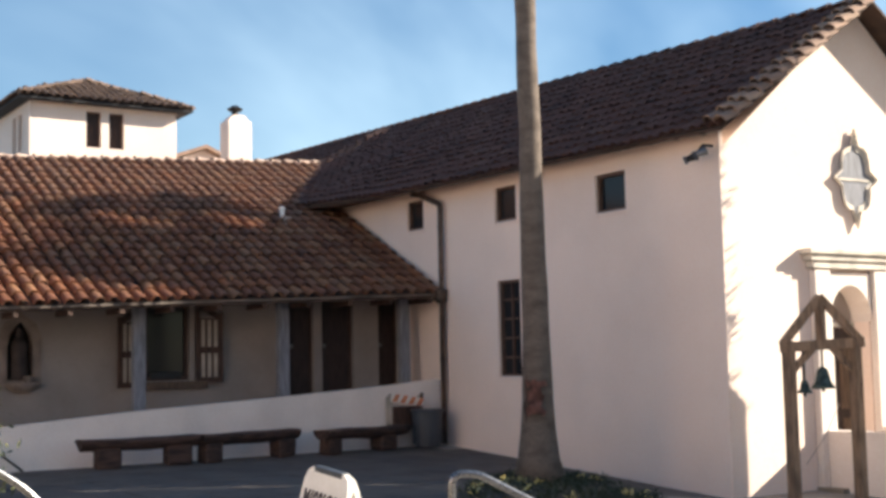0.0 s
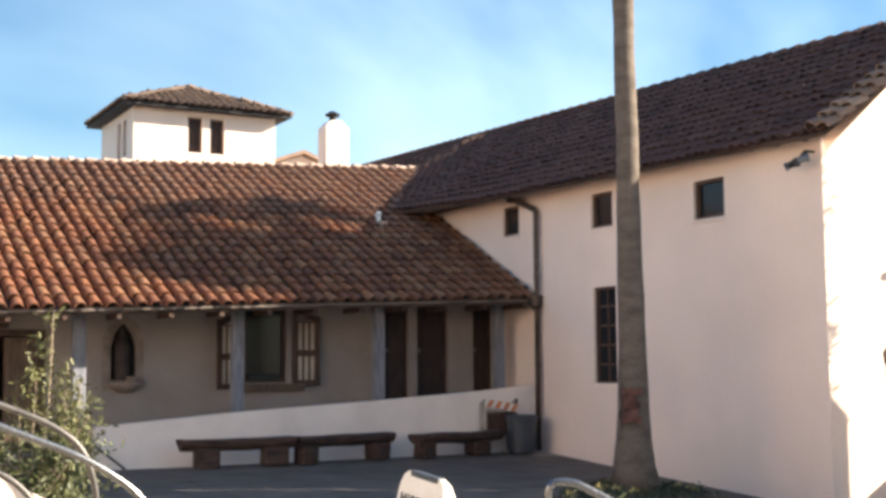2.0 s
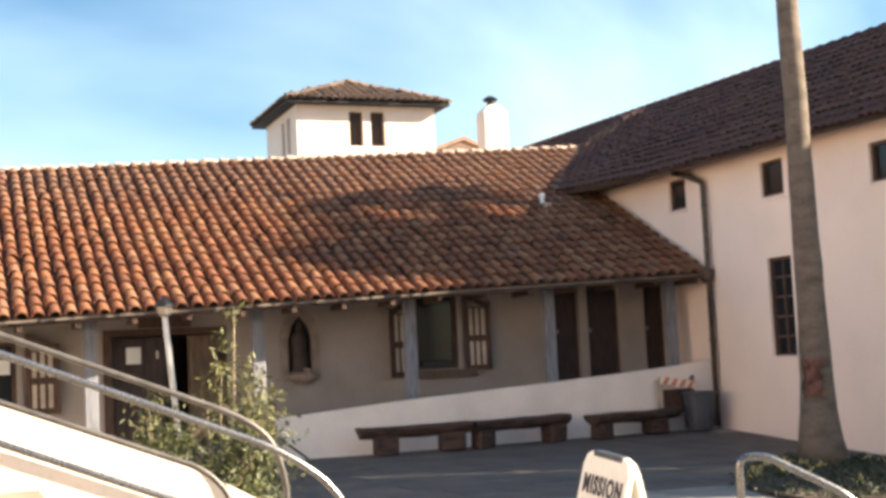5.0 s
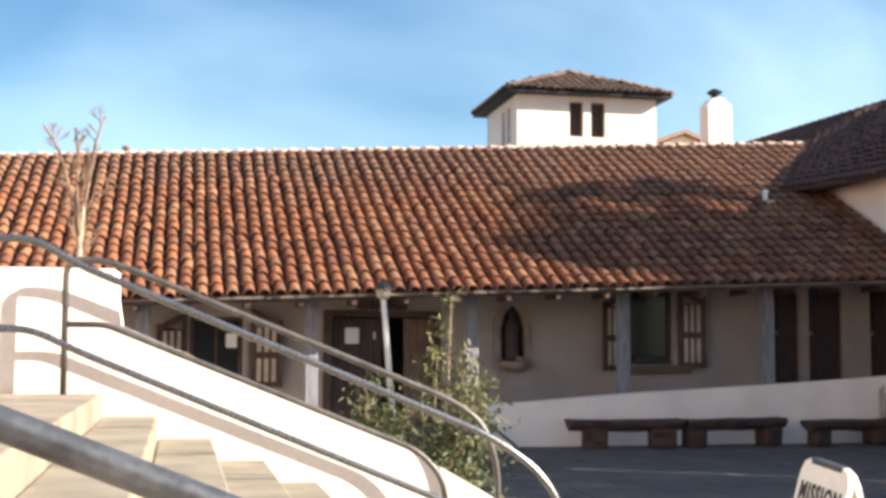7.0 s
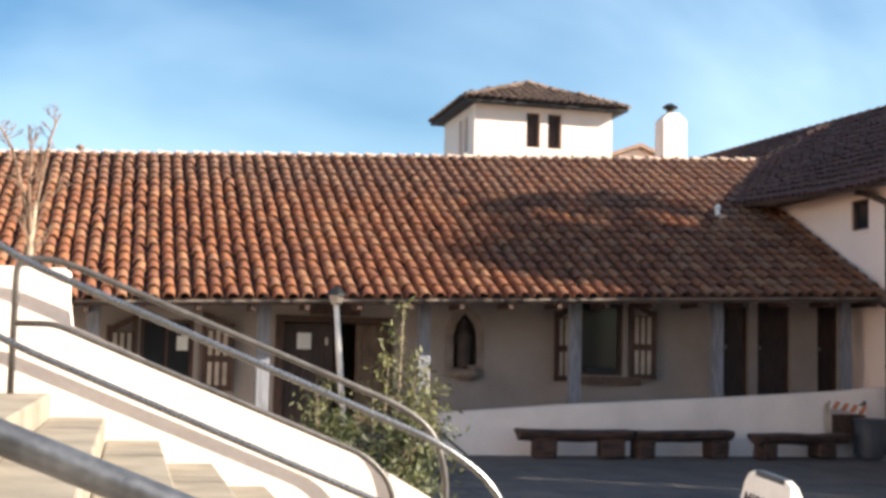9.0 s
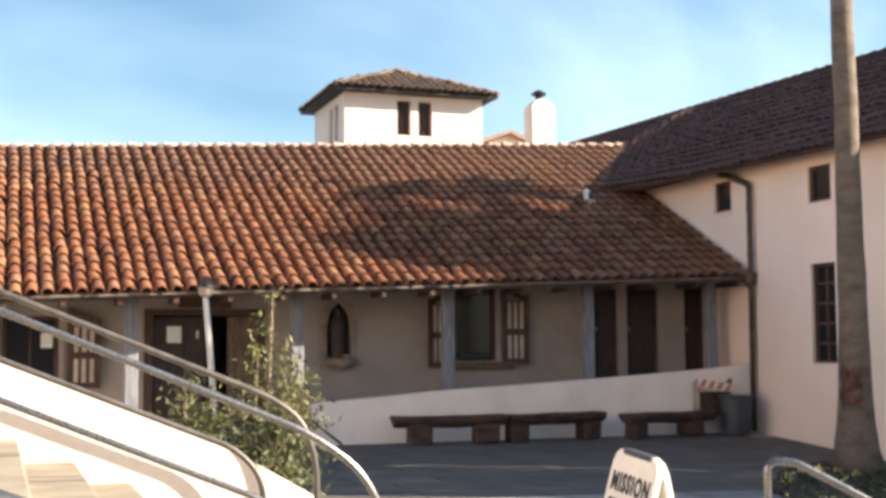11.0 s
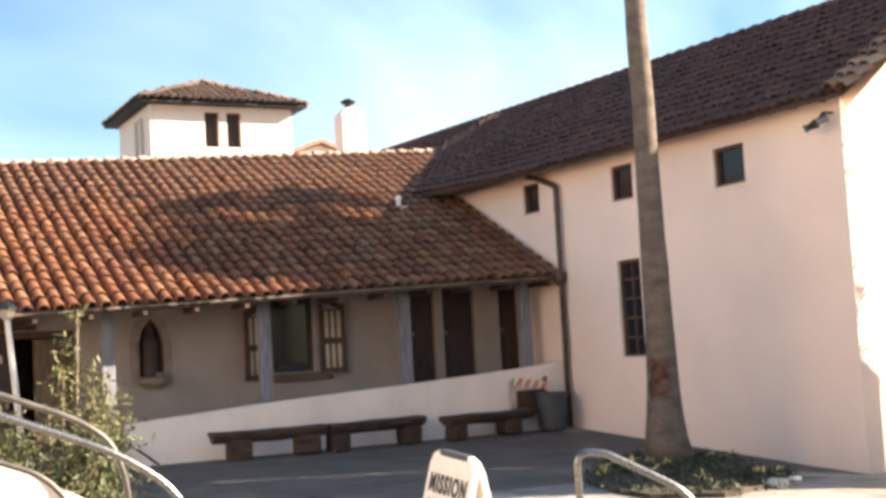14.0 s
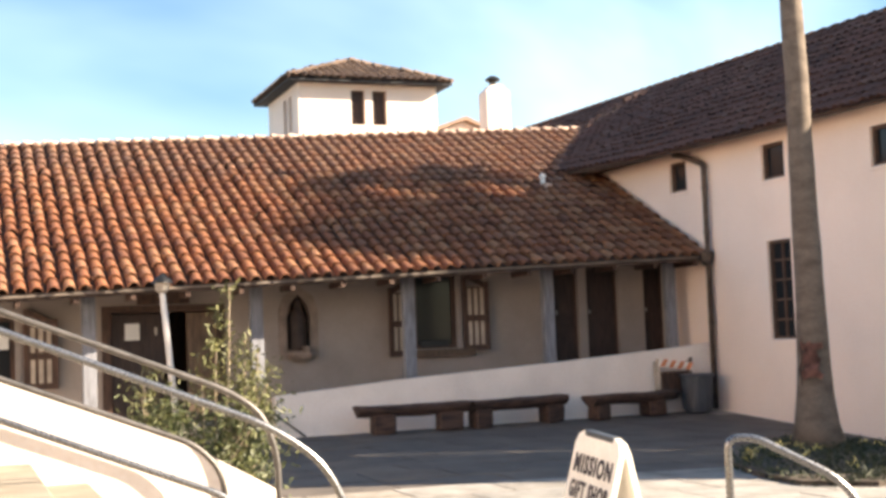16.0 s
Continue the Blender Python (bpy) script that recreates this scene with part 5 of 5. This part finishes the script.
def palm(base, height, r0, r1, seed, label, scar=False, group="palm trees", reach=1.6, core=False):
    rng = random.Random(seed)
    thing = root("palm_tree", base, label, "palm tree", group)
    b = Vector(base)
    pts, rad = [], []
    for k in range(41):
        f = k / 40
        z = f * height
        flare = 0.2 * math.exp(-z / 0.55)
        pts.append(b + Vector((0.06 * math.sin(2.2 * f) - 0.18 * f * f * (height / 13), 0.05 * math.sin(3 * f), z - 0.05)))
        rad.append((r0 + (r1 - r0) * min(1, z / 6) + flare) * (1 + 0.025 * rng.uniform(-1, 1)))
    bm = tube(pts, rad, 20)
    for v in bm.verts:
        v.co += 0.02 * noise.noise_vector(v.co * Vector((3, 3, 1.2)).length / 3)
    part("trunk", bm, "trunk", thing, "grey-brown ringed trunk", True)
    if scar:
        bm = bmesh.new()
        rows = []
        for k in range(9):
            z = 1.08 + 0.066 * k
            i = int(z / height * 40)
            r = rad[i] + 0.022
            turn = 10 * math.sin(1.9 * k) + (6 if k > 6 else 0)
            rows.append([bm.verts.new(pts[i] + Vector((r * math.cos(a), r * math.sin(a), z - pts[i].z + b.z - 0.05 + 0.03 * rng.uniform(-1, 1)))) for a in (radians(q + rng.uniform(-5, 5)) for q in (200 - turn, 214, 226, 238, 250 + turn))])
        for p, q in zip(rows, rows[1:]):
            for j in range(4):
                bm.faces.new((p[j], p[j + 1], q[j + 1], q[j]))
        bmesh.ops.solidify(bm, geom=bm.faces, thickness=0.03)
        part("bark_scar", bm, "scar", thing, "torn reddish patch of bark")
        crack = []
        for k in range(7):
            z = 0.98 + 0.12 * k
            i = int(z / height * 40)
            a = radians(192 + 4 * math.sin(2.3 * k))
            crack.append(pts[i] + Vector(((rad[i] + 0.012) * math.cos(a), (rad[i] + 0.012) * math.sin(a), z - pts[i].z + b.z - 0.05)))
        part("bark_crack", tube(crack, [0.006, 0.018, 0.024, 0.02, 0.026, 0.016, 0.005], 6), "wood_dark", thing, "dark split in the bark")
    crown_at = pts[-1]
    verts, faces = [], []
    for k in range(34):
        yaw = 2 * math.pi * k / 34 * 5 + rng.uniform(-0.2, 0.2)
        rise = rng.uniform(-0.5, 1.1)
        length = reach * rng.uniform(0.75, 1.15)
        if core and k % 3:
            rise, length = rng.uniform(0.4, 1.6), 0.75 * rng.uniform(0.7, 1.2)
        d = Vector((math.cos(yaw), math.sin(yaw), 0))
        side = Vector((-d.y, d.x, 0))
        spine = []
        for j in range(9):
            f = j / 8
            spine.append(crown_at + d * length * f * math.cos(rise * 0.6) + Vector((0, 0, length * (0.75 * rise * f - 0.75 * f * f))))
        for j in range(8):
            p, q = spine[j], spine[j + 1]
            for sgn in (-1, 1):
                for h in (0.25, 0.75):
                    o = p.lerp(q, h)
                    out = side * sgn * min(0.5, 0.5 * reach) * math.sin(math.pi * (0.12 + 0.85 * (j + h) / 8)) + d * 0.25 - Vector((0, 0, 0.16))
                    n = len(verts)
                    verts += [tuple(o - d * 0.045), tuple(o + d * 0.045), tuple(o + out)]
                    faces.append((n, n + 1, n + 2))
            n = len(verts)
            verts += [tuple(p + side * 0.03), tuple(p - side * 0.03), tuple(q - side * 0.02), tuple(q + side * 0.02)]
            faces.append((n, n + 1, n + 2, n + 3))
    me = bpy.data.meshes.new("crown")
    me.from_pydata(verts, [], faces)
    finish("crown", me, "leaf_dark", thing, "arching green fronds")
    return thing


palm((-2.45, -6.3, ground_z(-2.45, -6.3)), 17.0, 0.235, 0.165, 1, "tall grey palm trunk in a planted bed by the church", True)
palm((11.72, -3.75, -0.3), 15.35, 0.3, 0.2, 2, "tall palm tree beyond the church front", reach=2.2, core=True)
palm((12.16, -2.8, -0.3), 14.4, 0.3, 0.2, 3, "tall palm tree beyond the church front", reach=1.5, core=True)


def shade_caster(base, mid, radii, count, seed, label, loose=(0.22, 0.15, 0.26), full=0.5, skew=0.0, leaf=0.17):
    """An unseen shade caster built as a broadleaf tree: trunk, limbs and a crown of leaf clumps round mid, metres above
    its foot; full makes the crown squarer, to straighten the shadow's edge.
    """
    base = Vector(base)
    thing = root("shade_caster", base, label, "tree", "evergreen trees")
    part("trunk", tube([base, base + Vector((0.1, 0, mid * 0.4)), base + Vector((0, 0.1, mid))], [0.24, 0.17, 0.1], 12), "bark", thing, smooth=True)
    rng = random.Random(seed)
    cs = []
    for k in range(count):
        d = Vector((rng.uniform(-1, 1), rng.uniform(-1, 1), rng.uniform(-1, 1)))
        if d.length > 1:
            d = d * (1 / d.length) ** (1 - full)
        tip = base + Vector((d.x * radii[0], d.y * radii[1] + skew * d.x * radii[0], mid + d.z * radii[2]))
        cs.append((tuple(tip), 1.0))
        if k % 12 == 0:
            low = base + Vector((0, 0, mid * 0.55))
            part("limb", tube([low, (low + Vector((0, 0, 0.7))).lerp(tip, 0.5), tip], [0.08, 0.05, 0.02], 7), "bark", thing)
    tagged(finish("crown", leaves(clumps(cs, 70, loose, seed), leaf, seed + 1), "leaf_dark", thing), kind="stuff")


# Both added out of view, to shade the courtyard ground and the wing roof.
shade_caster((4.3, -11.88, -0.4), 6.4, (0.8, 1.98, 4.8), 1080, 8, "added unseen tree shading the courtyard before the church", (0.15, 0.03, 0.2), 1.0, -0.45, 0.13)
shade_caster((10.2, -5.2, -0.3), 12.7, (1.3, 1.6, 1.2), 230, 17, "added unseen tree filling out the shade on the wing roof")


def bare_tree():
    base = Vector((-15.84, -2.0, 0))
    thing = root("bare_tree", base, "slender leafless tree with pale trunk in front of the wing", "tree")
    rng = random.Random(11)
    part("trunk", tube([base, base + Vector((0.03, 0, 1.8)), base + Vector((0.0, 0, 3.3)), base + Vector((0.06, 0, 3.9))], [0.075, 0.06, 0.045, 0.03], 10), "bark", thing, smooth=True)

    def grow(bm, p, d, length, r, depth):
        q = p + d * length
        tube([p, p.lerp(q, 0.5) + Vector((rng.gauss(0, 0.02), rng.gauss(0, 0.02), 0)), q], [r, r * 0.8, r * 0.6], 5, bm)
        if depth:
            for _ in range(3):
                grow(bm, p.lerp(q, rng.uniform(0.5, 1.0)), (d + Vector((rng.gauss(0, 0.4), rng.gauss(0, 0.4), rng.gauss(0.1, 0.25)))).normalized(), length * rng.uniform(0.5, 0.75), r * 0.6, depth - 1)

    # two leading limbs that reach over the ridge, with twigs towards their tips
    for path in ([(0.0, 0, 3.2), (-0.16, 0.05, 4.1), (-0.34, 0.1, 4.7), (-0.58, 0.1, 5.1)], [(0.02, 0, 3.2), (-0.05, -0.05, 4.0), (-0.04, -0.1, 4.6), (-0.1, -0.1, 5.0)], [(0.05, 0, 3.8), (0.14, 0, 4.4), (0.2, -0.04, 4.8), (0.3, -0.04, 5.14)]):
        pts = [base + Vector(p) for p in path]
        bm = bmesh.new()
        tube(pts, [0.032, 0.027, 0.022, 0.012], 7, bm)
        for k in range(7):
            f = rng.uniform(1.2, 2.95)
            a = pts[int(f)].lerp(pts[int(f) + 1], f - int(f))
            grow(bm, a, Vector((rng.gauss(0, 0.5), rng.gauss(0, 0.4), 0.9)).normalized(), rng.uniform(0.14, 0.22), 0.010, 2)
        part("limb", bm, "twig", thing, "bare forked limb with fine twigs")
    for k in range(12):
        z = 2.2 + 0.16 * k
        yaw = rng.uniform(0, 6.3)
        bm = bmesh.new()
        grow(bm, base + Vector((0, 0, z)), Vector((0.55 * math.cos(yaw), 0.55 * math.sin(yaw), 1)).normalized(), rng.uniform(0.3, 0.5), 0.016, 3)
        part("branch", bm, "twig", thing, "fine brown bare twigs")


bare_tree()


def flower_bed():
    edge = [(-5.15, -8.1), (-5.6, -9.3), (-5.7, -10.2), (-5.05, -10.65), (-4.1, -10.2), (-2.7, -9.2), (-2.1, -7.9), (-1.3, -6.2), (-2.0, -5.4), (-3.3, -5.9)]
    bm = bmesh.new()
    top = [bm.verts.new((x, y, ground_z(x, y) + 0.06)) for x, y in edge]
    low = [bm.verts.new((x, y, ground_z(x, y) - 0.1)) for x, y in edge]
    bm.faces.new(top)
    for k in range(len(edge)):
        bm.faces.new((top[k], low[k], low[(k + 1) % len(edge)], top[(k + 1) % len(edge)]))
    tagged(part("planting_bed", bm, "soil"), "dark planted bed round the palm trunk", "flower bed", kind="structure")
    rng = np.random.default_rng(21)

    def inside(x, y):
        hit = False
        for (x0, y0), (x1, y1) in zip(edge, edge[1:] + edge[:1]):
            if (y0 > y) != (y1 > y) and x < (x1 - x0) * (y - y0) / (y1 - y0) + x0:
                hit = not hit
        return hit

    cs, fl = [], []
    while len(cs) < 300:
        x, y = rng.uniform(-5.8, -1.2), rng.uniform(-10.7, -5.3)
        if inside(x, y):
            h = rng.uniform(-0.02, 0.03)
            cs.append(((x, y, ground_z(x, y) + 0.04 + h), 1.0))
            if rng.random() < 0.04:
                fl.append(((x, y, ground_z(x, y) + 0.09 + h), 1.0))
    plants = root("bed_flowers", (-4, -8.5, -0.1), "low leafy bedding plants with yellow and white flowers", "flowers", kind="stuff")
    tagged(finish("foliage", leaves(clumps(cs, 26, (0.1, 0.1, 0.04), 2), 0.075, 12), "leaf_dark", plants), kind="stuff")
    tagged(finish("blossom", leaves(clumps(fl, 22, (0.032, 0.032, 0.022), 7), 0.06, 13), "petal", plants), kind="stuff")
    for x, y, s in ((-3.8, -10.1, 0.13), (-3.1, -9.65, 0.08)):
        bm = bmesh.new()
        bmesh.ops.create_icosphere(bm, subdivisions=3, radius=1)
        for v in bm.verts:
            v.co *= 1 + 0.25 * noise.noise(v.co * 1.4 + Vector((x, y, 0)))
            v.co = Vector((x + v.co.x * s * 1.3, y + v.co.y * s, ground_z(x, y) + 0.05 + v.co.z * s * 0.55))
        tagged(part("edging_rock", bm, "rock", None, smooth=True), "pale rounded rock edging the planted bed", "rock", "bed edging rocks")


flower_bed()


def lamp_post():
    b = Vector((-11.25, -3.7, 0))
    thing = root("lamp_post", b, "slim pale lamp post with a small dark lantern", "lamp post")
    top = Vector((-11.46, -3.7, 2.42))
    part("post", tube([b, b.lerp(top, 0.5), top], [0.05, 0.044, 0.04], 12), "post_pale", thing, smooth=True)
    part("base_collar", lathe([(0.1, 0), (0.1, 0.12), (0.07, 0.18)], b, 14), "post_pale", thing)
    lant = part("lantern", lathe([(0.05, 0), (0.09, 0.04), (0.11, 0.14), (0.10, 0.15)], top, 8), "wood_pale", thing, "pale glass lantern")
    part("cap", lathe([(0.16, 0.14), (0.15, 0.16), (0.06, 0.24), (0.02, 0.28)], top, 8), "black", lant)


lamp_post()


# ---- single pieces of the roof and the paving ----
def near_tiles():
    me = tile_field([((0, 0, 0), np.array([1.0, 0, 0]), np.array([0, 1.0, 0]), np.array([0, 0, 1.0]))])
    me.materials.append(M["tile"])
    for o, u, v, w in NEAR_TILES[:300]:
        ob = new("roof_tile", me)
        ob.parent, ob.matrix_parent_inverse = roof_thing, world_of(roof_thing).inverted()
        basis = Matrix(((u[0], v[0], w[0]), (u[1], v[1], w[1]), (u[2], v[2], w[2]))).to_4x4()
        ob.matrix_basis = Matrix.Translation(o) @ basis
    if len(NEAR_TILES) > 300:
        tagged(finish("roof_tiles", tile_field(NEAR_TILES[300:]), "tiles", roof_thing), kind="stuff")


near_tiles()


def paving():
    rng = random.Random(31)
    count = 0
    y = -14.6
    while y < -0.9 and count < 300:
        d = rng.uniform(0.75, 1.05)
        x = -12.4 + rng.uniform(0, 0.6)
        while x < -0.6 and count < 300:
            w = rng.uniform(0.9, 1.6)
            x1, y1 = min(x + w, -0.15), y + d
            if x1 - x > 0.3:
                bm = bmesh.new()
                g = 0.012
                cs = [(x + g, y + g), (x1 - g, y + g), (x1 - g, y1 - g), (x + g, y1 - g)]
                lift = rng.uniform(0.002, 0.008)
                t = [bm.verts.new((a, b, ground_z(a, b) + lift)) for a, b in cs]
                q = [bm.verts.new((a, b, ground_z(a, b) - 0.05)) for a, b in cs]
                bm.faces.new(t)
                for k in range(4):
                    bm.faces.new((t[k], q[k], q[(k + 1) % 4], t[(k + 1) % 4]))
                # Rows beyond the shadow line get the shade-darkened stone, nearer rows the sunlit one.
                part("paving_slab", bm, "slab" if y < -8.6 else "slab_shade", ground)
                count += 1
            x = x1
        y += d


paving()
